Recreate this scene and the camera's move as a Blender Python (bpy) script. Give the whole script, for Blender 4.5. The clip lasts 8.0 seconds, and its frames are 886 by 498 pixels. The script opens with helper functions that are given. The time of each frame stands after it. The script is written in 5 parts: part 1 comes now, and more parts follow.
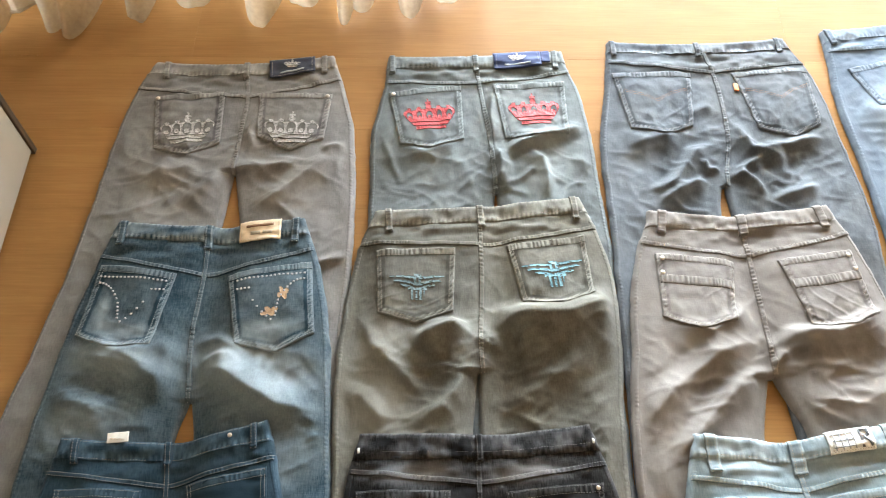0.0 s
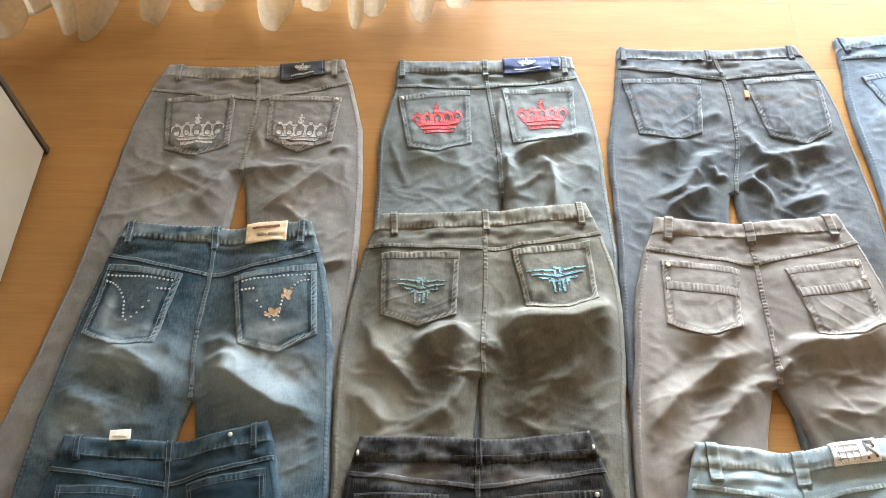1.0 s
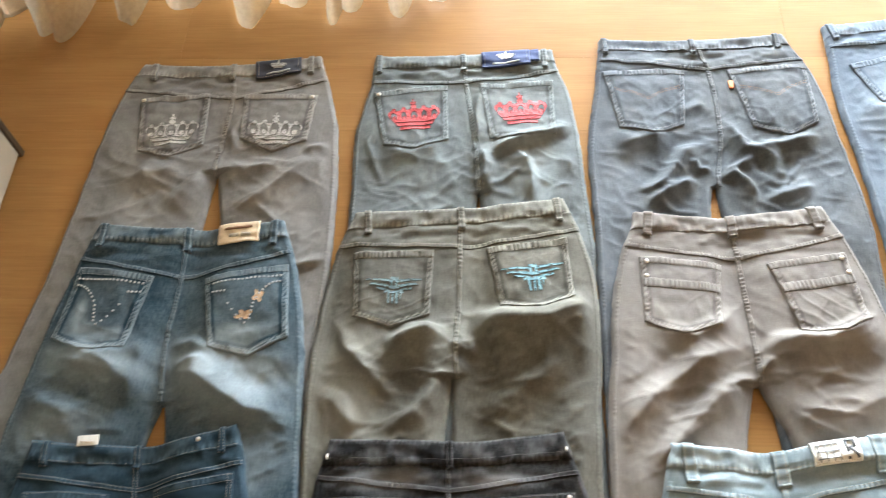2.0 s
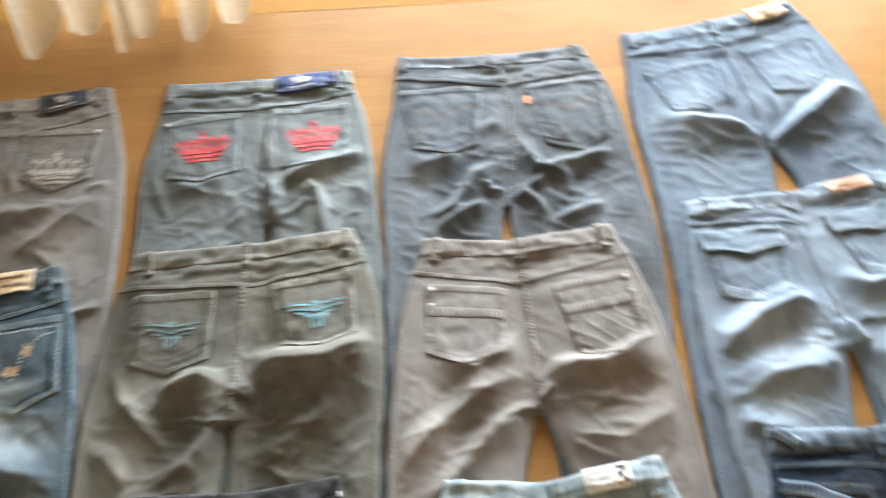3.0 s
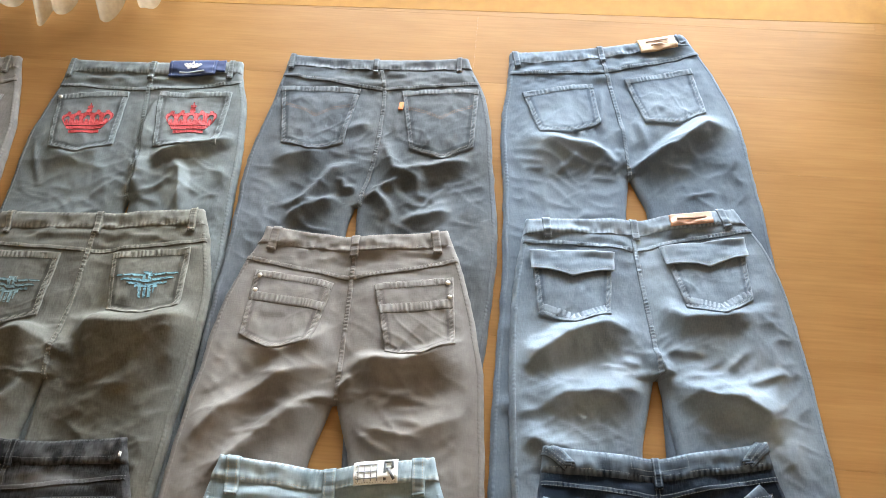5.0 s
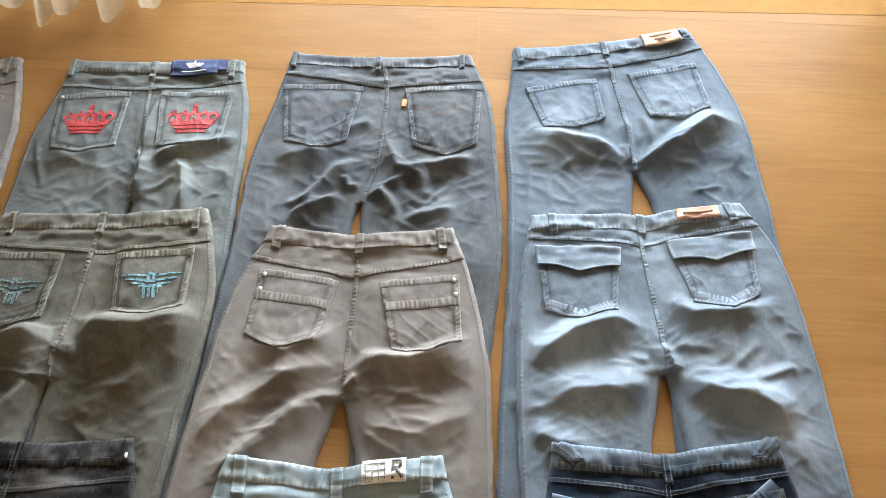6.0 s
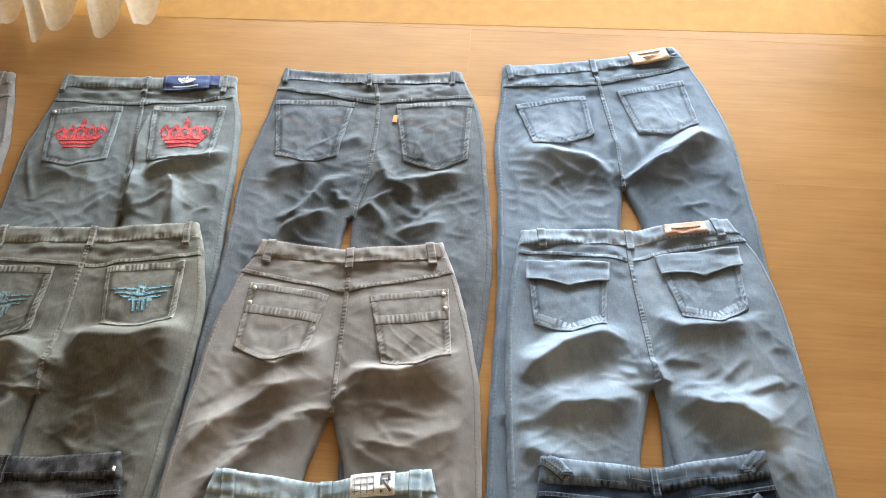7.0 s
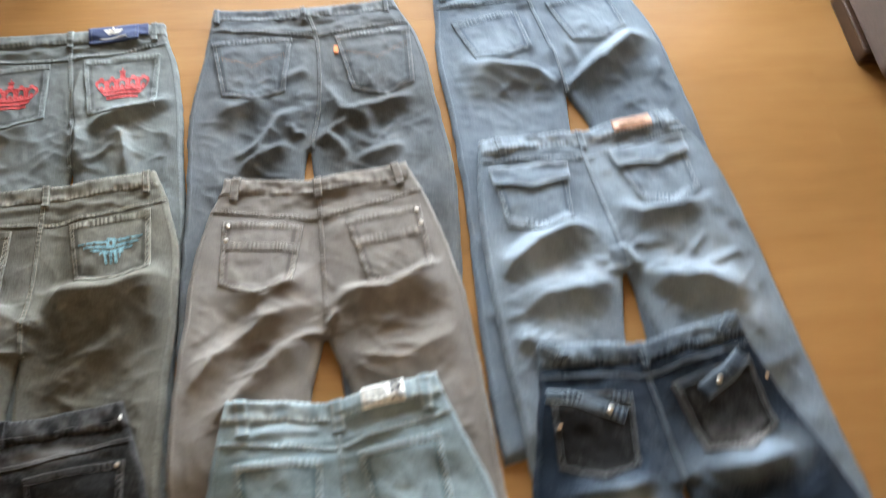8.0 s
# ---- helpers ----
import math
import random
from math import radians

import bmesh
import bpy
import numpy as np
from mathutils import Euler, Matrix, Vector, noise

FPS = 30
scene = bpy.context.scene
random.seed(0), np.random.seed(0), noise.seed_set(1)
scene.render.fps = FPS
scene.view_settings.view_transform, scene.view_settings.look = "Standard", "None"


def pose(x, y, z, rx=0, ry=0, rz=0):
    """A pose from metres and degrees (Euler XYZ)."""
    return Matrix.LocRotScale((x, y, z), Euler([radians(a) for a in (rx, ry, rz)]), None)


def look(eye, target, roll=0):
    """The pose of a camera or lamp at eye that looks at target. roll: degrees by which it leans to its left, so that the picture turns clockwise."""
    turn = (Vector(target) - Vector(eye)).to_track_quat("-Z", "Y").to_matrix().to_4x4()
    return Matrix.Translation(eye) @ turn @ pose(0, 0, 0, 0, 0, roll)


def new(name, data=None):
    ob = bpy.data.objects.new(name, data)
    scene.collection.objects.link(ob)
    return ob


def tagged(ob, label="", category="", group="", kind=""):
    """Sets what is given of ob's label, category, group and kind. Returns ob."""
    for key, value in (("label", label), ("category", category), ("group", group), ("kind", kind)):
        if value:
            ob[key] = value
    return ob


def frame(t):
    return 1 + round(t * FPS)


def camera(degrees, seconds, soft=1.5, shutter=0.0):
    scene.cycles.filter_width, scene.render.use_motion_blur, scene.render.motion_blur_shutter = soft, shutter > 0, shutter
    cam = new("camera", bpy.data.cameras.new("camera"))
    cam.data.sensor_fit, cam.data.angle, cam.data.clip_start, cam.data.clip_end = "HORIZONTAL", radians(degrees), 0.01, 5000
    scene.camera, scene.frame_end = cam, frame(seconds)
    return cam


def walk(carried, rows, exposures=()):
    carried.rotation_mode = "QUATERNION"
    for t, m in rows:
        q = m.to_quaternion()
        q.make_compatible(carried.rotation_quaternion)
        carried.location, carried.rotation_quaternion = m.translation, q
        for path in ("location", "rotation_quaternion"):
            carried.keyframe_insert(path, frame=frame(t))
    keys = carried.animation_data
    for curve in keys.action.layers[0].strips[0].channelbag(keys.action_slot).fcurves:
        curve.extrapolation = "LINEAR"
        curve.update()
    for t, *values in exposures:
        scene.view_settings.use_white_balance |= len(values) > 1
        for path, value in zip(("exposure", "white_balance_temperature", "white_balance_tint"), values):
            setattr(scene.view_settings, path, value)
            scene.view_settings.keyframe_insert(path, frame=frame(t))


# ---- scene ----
cam = camera(54.0, 8.0, soft=0.9, shutter=0.8)
PATH = [
    (0, (-0.351, -1.331, 1.405), (-0.356, -0.316, -0.319), 0.2),
    (0.5, (-0.342, -1.331, 1.404), (-0.385, -0.31, -0.315), -1.0),
    (1, (-0.318, -1.336, 1.402), (-0.375, -0.308, -0.313), -1.5),
    (1.2, (-0.314, -1.333, 1.401), (-0.379, -0.316, -0.32), -1.8),
    (2.3, (-0.179, -1.28, 1.377), (-0.282, -0.268, -0.346), -4.8),
    (2.5, (-0.125, -1.249, 1.379), (-0.153, -0.28, -0.37), -0.7),
    (2.8, (-0.018, -1.233, 1.359), (-0.037, -0.227, -0.37), -1.1),
    (3, (0.042, -1.218, 1.388), (0.074, -0.24, -0.357), -1.0),
    (3.2, (0.1, -1.215, 1.394), (0.167, -0.264, -0.364), -1.3),
    (3.5, (0.157, -1.207, 1.411), (0.233, -0.235, -0.336), 1.8),
    (4, (0.372, -1.259, 1.408), (0.275, -0.239, -0.31), 0.4),
    (4.5, (0.446, -1.27, 1.399), (0.342, -0.275, -0.332), 0.0),
    (4.7, (0.467, -1.261, 1.404), (0.346, -0.253, -0.32), -1.4),
    (6, (0.459, -1.263, 1.392), (0.331, -0.254, -0.33), -3.1),
    (6.5, (0.458, -1.254, 1.396), (0.354, -0.24, -0.325), -1.4),
    (7, (0.463, -1.274, 1.394), (0.352, -0.226, -0.305), -1.9),
    (7.5, (0.433, -1.297, 1.392), (0.387, -0.282, -0.331), -0.0),
    (7.6, (0.404, -1.313, 1.385), (0.41, -0.285, -0.33), 1.9),
    (7.8, (0.369, -1.326, 1.401), (0.453, -0.333, -0.333), 3.6),
    (8, (0.298, -1.372, 1.383), (0.459, -0.397, -0.355), 4.3),
]
walk(cam, [(t, look(eye, target, roll)) for t, eye, target, roll in PATH],
     exposures=[(0.0, 0.27), (2.3, 0.14), (4.0, -0.30), (8.0, -0.36)])

# ---- world and light ----
world = bpy.data.worlds.new("sky")
scene.world = world
world.use_nodes = True
wn = world.node_tree
sky = wn.nodes.new("ShaderNodeTexSky")
sky.sky_type = 'NISHITA'
sky.sun_disc = False
sky.sun_elevation, sky.sun_rotation = radians(35), radians(60)
wn.nodes["Background"].inputs["Strength"].default_value = 0.12
wn.links.new(sky.outputs[0], wn.nodes["Background"].inputs["Color"])

sun_data = bpy.data.lights.new("sun", 'SUN')
sun_data.energy, sun_data.angle, sun_data.color = 2.0, radians(0.6), (1.0, 0.93, 0.82)
new("sun", sun_data).matrix_world = look((6, 1.5, 5), (0, 0.5, 0))

WALL_Y = 1.55                       # inner face of the window wall
WIN_X0, WIN_X1, WIN_Z0, WIN_Z1 = -0.62, 2.50, 0.12, 1.62
day = bpy.data.lights.new("window_daylight", 'AREA')
day.shape, day.size, day.size_y = 'RECTANGLE', WIN_X1 - WIN_X0 - 0.1, WIN_Z1 - WIN_Z0 - 0.1
day.energy, day.color, day.spread = 232.0, (0.835, 0.915, 1.0), radians(140)
new("window_daylight", day).matrix_world = look(((WIN_X0 + WIN_X1) / 2, WALL_Y + 0.16, (WIN_Z0 + WIN_Z1) / 2),
                                               ((WIN_X0 + WIN_X1) / 2, -1.0, (WIN_Z0 + WIN_Z1) / 2 - 0.25))


# ---- materials ----
def shader(name, rough=0.6, metal=0.0, coat=0.0, coat_rough=0.2, sheen=0.0, spec=0.5):
    m = bpy.data.materials.new(name)
    m.use_nodes = True
    b = m.node_tree.nodes["Principled BSDF"]
    b.inputs["Roughness"].default_value = rough
    b.inputs["Metallic"].default_value = metal
    b.inputs["Coat Weight"].default_value = coat
    b.inputs["Coat Roughness"].default_value = coat_rough
    b.inputs["Sheen Weight"].default_value = sheen
    b.inputs["Specular IOR Level"].default_value = spec
    return m, m.node_tree, b


def nd(nt, kind, **vals):
    n = nt.nodes.new(kind)
    for k, v in vals.items():
        n.inputs[k.replace("_", " ")].default_value = v
    return n


def coords(nt, scale=(1, 1, 1), turn=(0, 0, 0)):
    tc = nt.nodes.new("ShaderNodeTexCoord")
    mp = nt.nodes.new("ShaderNodeMapping")
    mp.inputs["Scale"].default_value = scale
    mp.inputs["Rotation"].default_value = turn
    nt.links.new(tc.outputs["Object"], mp.inputs["Vector"])
    return mp.outputs["Vector"]


def noise_tex(nt, vec, scale, detail=3.0, rough=0.55):
    n = nd(nt, "ShaderNodeTexNoise", Scale=scale, Detail=detail, Roughness=rough)
    nt.links.new(vec, n.inputs["Vector"])
    return n.outputs["Fac"]


def ramp(nt, fac, stops):
    r = nt.nodes.new("ShaderNodeValToRGB")
    e = r.color_ramp.elements
    while len(e) < len(stops):
        e.new(0.5)
    for el, (p, c) in zip(e, stops):
        el.position, el.color = p, (*c, 1.0)
    nt.links.new(fac, r.inputs["Fac"])
    return r.outputs["Color"]


def grey(v):
    return (v, v, v)


def mix(nt, fac, a, b, mode='MIX'):
    m = nt.nodes.new("ShaderNodeMix")
    m.data_type, m.blend_type = 'RGBA', mode
    for sock, val in ((m.inputs[0], fac), (m.inputs[6], a), (m.inputs[7], b)):
        if isinstance(val, (int, float)):
            sock.default_value = val
        elif isinstance(val, tuple):
            sock.default_value = (*val, 1.0)
        else:
            nt.links.new(val, sock)
    return m.outputs[2]


def bump(nt, b, height, strength=0.3, dist=0.001):
    n = nd(nt, "ShaderNodeBump", Strength=strength, Distance=dist)
    nt.links.new(height, n.inputs["Height"])
    nt.links.new(n.outputs["Normal"], b.inputs["Normal"])


def denim(name, dark, light, streak=0.20, tint=None, lift=0.16):
    """Twill: base colour, worn colour where the mesh's wash is high, slubs along the warp, blotches."""
    dark = tuple(0.42 * d for d in dark)
    m, nt, b = shader(name, rough=0.92, sheen=0.04, spec=0.15)
    b.inputs["Sheen Roughness"].default_value = 0.6
    at = nt.nodes.new("ShaderNodeAttribute")
    at.attribute_name = "wash"
    vec = coords(nt)
    slub = noise_tex(nt, coords(nt, (1.0, 0.16, 0.4)), 520.0, 2.0)
    cross = noise_tex(nt, coords(nt, (0.25, 1.0, 0.4)), 420.0, 2.0)
    blot = noise_tex(nt, vec, 14.0, 4.0)
    big = noise_tex(nt, vec, 4.5, 2.0)
    # wash + slub + blotch
    a1 = nd(nt, "ShaderNodeMath"); a1.operation = 'MULTIPLY_ADD'
    nt.links.new(slub, a1.inputs[0]); a1.inputs[1].default_value = streak; nt.links.new(at.outputs["Fac"], a1.inputs[2])
    a2 = nd(nt, "ShaderNodeMath"); a2.operation = 'MULTIPLY_ADD'
    nt.links.new(blot, a2.inputs[0]); a2.inputs[1].default_value = 0.24; nt.links.new(a1.outputs[0], a2.inputs[2])
    a3 = nd(nt, "ShaderNodeMath"); a3.operation = 'MULTIPLY_ADD'
    nt.links.new(cross, a3.inputs[0]); a3.inputs[1].default_value = streak * 0.5; nt.links.new(a2.outputs[0], a3.inputs[2])
    sub = nd(nt, "ShaderNodeMath"); sub.operation = 'SUBTRACT'; sub.use_clamp = True
    nt.links.new(a3.outputs[0], sub.inputs[0]); sub.inputs[1].default_value = 0.12 + streak * 0.75 - lift
    col = mix(nt, sub.outputs[0], dark, light)
    if tint:
        tf = ramp(nt, big, [(0.42, grey(0.0)), (0.68, grey(0.7))])
        col = mix(nt, tf, col, mix(nt, 1.0, col, tint, 'MULTIPLY'))
    nt.links.new(col, b.inputs["Base Color"])
    bump(nt, b, mix(nt, 0.5, slub, cross), 0.35, 0.0008)
    return m


def plain(name, a, b_col, rough=0.6, scale=60.0, metal=0.0, coat=0.0, bumpy=0.2, dist=0.0006):
    m, nt, b = shader(name, rough, metal, coat)
    f = noise_tex(nt, coords(nt), scale, 4.0)
    nt.links.new(ramp(nt, f, [(0.3, a), (0.7, b_col)]), b.inputs["Base Color"])
    if bumpy:
        bump(nt, b, f, bumpy, dist)
    return m


def laminate():
    m, nt, b = shader("laminate", rough=0.40, coat=0.0, spec=0.09)
    oi = nt.nodes.new("ShaderNodeObjectInfo")
    tc = nt.nodes.new("ShaderNodeTexCoord")
    off = nt.nodes.new("ShaderNodeVectorMath"); off.operation = 'MULTIPLY_ADD'
    comb = nt.nodes.new("ShaderNodeCombineXYZ")
    for i in range(3):
        nt.links.new(oi.outputs["Random"], comb.inputs[i])
    nt.links.new(comb.outputs[0], off.inputs[0])
    off.inputs[1].default_value = (37.0, 19.0, 7.0)
    nt.links.new(tc.outputs["Object"], off.inputs[2])
    def mapped(sc):
        mp = nt.nodes.new("ShaderNodeMapping")
        mp.inputs["Scale"].default_value = sc
        nt.links.new(off.outputs[0], mp.inputs["Vector"])
        return mp.outputs["Vector"]
    fine = noise_tex(nt, mapped((3.0, 70.0, 1.0)), 3.0, 4.0, 0.65)
    band = noise_tex(nt, mapped((0.8, 9.0, 1.0)), 2.5, 3.0)
    blot = noise_tex(nt, mapped((1.2, 2.2, 1.0)), 3.0, 3.0)
    col = ramp(nt, band, [(0.25, (0.225, 0.113, 0.035)), (0.75, (0.300, 0.160, 0.058))])
    col = mix(nt, 0.30, col, ramp(nt, fine, [(0.3, (0.17, 0.080, 0.022)), (0.7, (0.37, 0.20, 0.072))]))
    col = mix(nt, 0.25, col, ramp(nt, blot, [(0.3, (0.22, 0.105, 0.030)), (0.7, (0.36, 0.185, 0.065))]))
    hue = nd(nt, "ShaderNodeHueSaturation")
    mr = nd(nt, "ShaderNodeMapRange"); mr.inputs["To Min"].default_value = 0.955; mr.inputs["To Max"].default_value = 1.045
    nt.links.new(oi.outputs["Random"], mr.inputs["Value"])
    nt.links.new(mr.outputs[0], hue.inputs["Value"])
    nt.links.new(col, hue.inputs["Color"])
    nt.links.new(hue.outputs[0], b.inputs["Base Color"])
    rr = nd(nt, "ShaderNodeMapRange"); rr.inputs["To Min"].default_value = 0.34; rr.inputs["To Max"].default_value = 0.46
    nt.links.new(blot, rr.inputs["Value"])
    nt.links.new(rr.outputs[0], b.inputs["Roughness"])
    bump(nt, b, fine, 0.06, 0.0005)
    return m


def voile():
    m = bpy.data.materials.new("voile")
    m.use_nodes = True
    nt = m.node_tree
    nt.nodes.remove(nt.nodes["Principled BSDF"])
    out = nt.nodes["Material Output"]
    d = nd(nt, "ShaderNodeBsdfDiffuse"); t = nd(nt, "ShaderNodeBsdfTranslucent"); c = nd(nt, "ShaderNodeBsdfTransparent")
    f = noise_tex(nt, coords(nt), 90.0, 3.0)
    col = ramp(nt, f, [(0.3, (0.54, 0.48, 0.37)), (0.7, (0.64, 0.58, 0.46))])
    nt.links.new(col, d.inputs["Color"]); nt.links.new(col, t.inputs["Color"])
    m1 = nd(nt, "ShaderNodeMixShader", Fac=0.60); nt.links.new(d.outputs[0], m1.inputs[1]); nt.links.new(t.outputs[0], m1.inputs[2])
    m2 = nd(nt, "ShaderNodeMixShader", Fac=0.56); nt.links.new(m1.outputs[0], m2.inputs[1]); nt.links.new(c.outputs[0], m2.inputs[2])
    nt.links.new(m2.outputs[0], out.inputs["Surface"])
    return m


def window_glass():
    m, nt, b = shader("window_glass", rough=0.02)
    b.inputs["Transmission Weight"].default_value = 1.0
    b.inputs["IOR"].default_value = 1.45
    b.inputs["Base Color"].default_value = (0.97, 0.99, 0.98, 1)
    return m


M_FLOOR = laminate()
# Unseen walls and ceiling, coloured warm to throw brown fill onto the jeans.
M_WALL = plain("wall_paint", (0.40, 0.26, 0.13), (0.46, 0.30, 0.16), 0.85, 30.0)
M_CEIL = plain("ceiling_paint", (0.42, 0.33, 0.22), (0.47, 0.37, 0.26), 0.9, 25.0)
M_WHITE = plain("white_lacquer", (0.44, 0.43, 0.39), (0.48, 0.47, 0.43), 0.4, 8.0, bumpy=0.03)
M_BEIGE = plain("beige_laminate", (0.33, 0.305, 0.245), (0.37, 0.34, 0.28), 0.45, 8.0, bumpy=0.03)
M_TRIM = plain("wood_trim", (0.34, 0.17, 0.05), (0.42, 0.22, 0.07), 0.4, 40.0)
M_EDGE = plain("dark_edging", (0.05, 0.035, 0.02), (0.08, 0.055, 0.03), 0.5, 40.0)
M_DARKWOOD = plain("dark_wood", (0.035, 0.018, 0.010), (0.06, 0.03, 0.017), 0.35, 50.0)
M_UPHOLSTERY = plain("brown_upholstery", (0.085, 0.062, 0.052), (0.12, 0.09, 0.075), 0.8, 220.0, bumpy=0.5)
M_VOILE = voile()
M_GLASS = window_glass()
M_PAVE = plain("outside_ground", (0.16, 0.15, 0.13), (0.24, 0.22, 0.19), 0.9, 2.0)
M_CREAM_THREAD = plain("cream_thread", (0.30, 0.27, 0.21), (0.42, 0.38, 0.31), 0.8, 300.0)
M_PALE_THREAD = plain("pale_blue_thread", (0.19, 0.22, 0.235), (0.30, 0.335, 0.35), 0.8, 300.0)
M_GREY_THREAD = plain("grey_thread", (0.18, 0.17, 0.155), (0.28, 0.265, 0.24), 0.8, 300.0)
M_DARK_THREAD = plain("dark_thread", (0.09, 0.09, 0.09), (0.15, 0.145, 0.14), 0.8, 300.0)
M_TAUPE_THREAD = plain("taupe_thread", (0.15, 0.125, 0.10), (0.24, 0.205, 0.17), 0.8, 300.0)
M_OLIVE_THREAD = plain("olive_thread", (0.20, 0.18, 0.14), (0.36, 0.33, 0.27), 0.8, 300.0)
M_SLATE_THREAD = plain("slate_thread", (0.17, 0.17, 0.17), (0.27, 0.26, 0.25), 0.8, 300.0)
M_TAN_THREAD = plain("tan_thread", (0.30, 0.20, 0.12), (0.42, 0.29, 0.18), 0.8, 300.0)
M_ORANGE_THREAD = plain("orange_thread", (0.26, 0.13, 0.06), (0.38, 0.20, 0.09), 0.8, 300.0)
M_SILVER_EMB = plain("silver_embroidery", (0.25, 0.245, 0.23), (0.47, 0.46, 0.43), 0.6, 420.0, bumpy=0.6)
M_RED_EMB = plain("red_embroidery", (0.29, 0.018, 0.020), (0.44, 0.036, 0.036), 0.7, 420.0, bumpy=0.6)
M_FADED_EMB = plain("faded_embroidery", (0.075, 0.125, 0.135), (0.15, 0.22, 0.23), 0.7, 200.0, bumpy=0.6)
M_CYAN_EMB = plain("cyan_embroidery", (0.065, 0.16, 0.19), (0.17, 0.32, 0.36), 0.7, 300.0, bumpy=0.6)
M_ORANGE_TAB = plain("orange_tab", (0.50, 0.13, 0.02), (0.62, 0.19, 0.03), 0.7, 300.0)
M_NAVY = plain("navy_label", (0.022, 0.026, 0.040), (0.034, 0.040, 0.060), 0.8, 300.0)
M_NAVY2 = plain("blue_label", (0.025, 0.042, 0.11), (0.038, 0.060, 0.15), 0.8, 300.0)
M_CREAM = plain("cream_leather", (0.58, 0.46, 0.31), (0.72, 0.60, 0.43), 0.6, 90.0)
M_TAN = plain("tan_leather", (0.42, 0.27, 0.15), (0.58, 0.40, 0.24), 0.6, 70.0)
M_ROSE = plain("rose_leather", (0.42, 0.22, 0.14), (0.55, 0.32, 0.21), 0.55, 90.0)
M_WHITE_CLOTH = plain("white_cloth", (0.66, 0.66, 0.62), (0.80, 0.80, 0.76), 0.8, 120.0)
M_INK = plain("dark_print", (0.03, 0.03, 0.035), (0.06, 0.06, 0.065), 0.8, 200.0)
M_BROWN_INK = plain("brown_print", (0.16, 0.08, 0.04), (0.22, 0.12, 0.06), 0.8, 200.0)
M_GREY_INK = plain("grey_print", (0.28, 0.30, 0.31), (0.40, 0.42, 0.42), 0.8, 200.0)
M_METAL = plain("nickel", (0.62, 0.58, 0.52), (0.75, 0.71, 0.65), 0.28, 100.0, metal=1.0, bumpy=0.05)
M_STONE = plain("rhinestone", (0.80, 0.84, 0.88), (0.95, 0.96, 0.97), 0.08, 100.0, metal=0.6, bumpy=0.0)


# ---- mesh helpers ----
def mesh_part(name, verts, faces, mat, parent=None, label="", wash=None, smooth=True):
    me = bpy.data.meshes.new(name)
    me.from_pydata(verts if isinstance(verts, list) else verts.tolist(), [], faces if isinstance(faces, list) else faces.tolist())
    me.materials.append(mat)
    if wash is not None:
        at = me.attributes.new("wash", 'FLOAT', 'POINT')
        at.data.foreach_set("value", np.asarray(wash, dtype=np.float32))
    if smooth:
        me.polygons.foreach_set("use_smooth", [True] * len(me.polygons))
    me.update()
    ob = new(name, me)
    if parent is not None:
        ob.parent = parent
    if label:
        tagged(ob, label)
    return ob


def part(name, bm, mat, parent=None, label="", smooth=False):
    me = bpy.data.meshes.new(name)
    bm.normal_update()
    bm.to_mesh(me)
    bm.free()
    me.materials.append(mat)
    if smooth:
        me.polygons.foreach_set("use_smooth", [True] * len(me.polygons))
    ob = new(name, me)
    if parent is not None:
        ob.parent = parent
    if label:
        tagged(ob, label)
    return ob


def box_bm(x0, x1, y0, y1, z0, z1, bevel=0.0, bm=None, segs=2):
    bm = bm or bmesh.new()
    r = bmesh.ops.create_cube(bm, size=1.0)
    bmesh.ops.scale(bm, vec=(x1 - x0, y1 - y0, z1 - z0), verts=r["verts"])
    bmesh.ops.translate(bm, vec=((x0 + x1) / 2, (y0 + y1) / 2, (z0 + z1) / 2), verts=r["verts"])
    if bevel:
        es = list({e for v in r["verts"] for e in v.link_edges})
        bmesh.ops.bevel(bm, geom=es, offset=bevel, segments=segs, affect='EDGES', profile=0.6)
    return bm


def empty(name, m, label, category, group="", kind=""):
    ob = new(name)
    ob.empty_display_size = 0.05
    ob.matrix_basis = m
    return tagged(ob, label, category, group, kind)


def grid_faces(n, m, flip=False):
    i, j = np.meshgrid(np.arange(n - 1), np.arange(m - 1), indexing="ij")
    a = (i * m + j).ravel()
    q = np.stack([a, a + 1, a + m + 1, a + m], 1)
    return q[:, ::-1] if flip else q


def closed_grid(top, bottom):
    """Two n x m sheets of points joined round their rim into one solid."""
    n, m = top.shape[:2]
    k = n * m
    verts = np.concatenate([top.reshape(-1, 3), bottom.reshape(-1, 3)])
    idx = np.arange(k).reshape(n, m)
    rim = np.concatenate([idx[0, :-1], idx[:-1, -1], idx[-1, :0:-1], idx[:0:-1, 0]])
    nxt = np.roll(rim, -1)
    side = np.stack([rim, rim + k, nxt + k, nxt], 1)
    return verts, np.concatenate([grid_faces(n, m, True), grid_faces(n, m) + k, side[:, ::-1]])


# ---- relief of cloth: smooth value noise ----
LAT = np.random.RandomState(7).rand(64, 64)


def vnoise(x, y):
    xi, yi = np.floor(x).astype(int), np.floor(y).astype(int)
    fx, fy = x - xi, y - yi
    fx, fy = fx * fx * (3 - 2 * fx), fy * fy * (3 - 2 * fy)
    g = lambda a, b: LAT[a % 64, b % 64]
    return (g(xi, yi) * (1 - fx) * (1 - fy) + g(xi + 1, yi) * fx * (1 - fy) + g(xi, yi + 1) * (1 - fx) * fy + g(xi + 1, yi + 1) * fx * fy) * 2 - 1


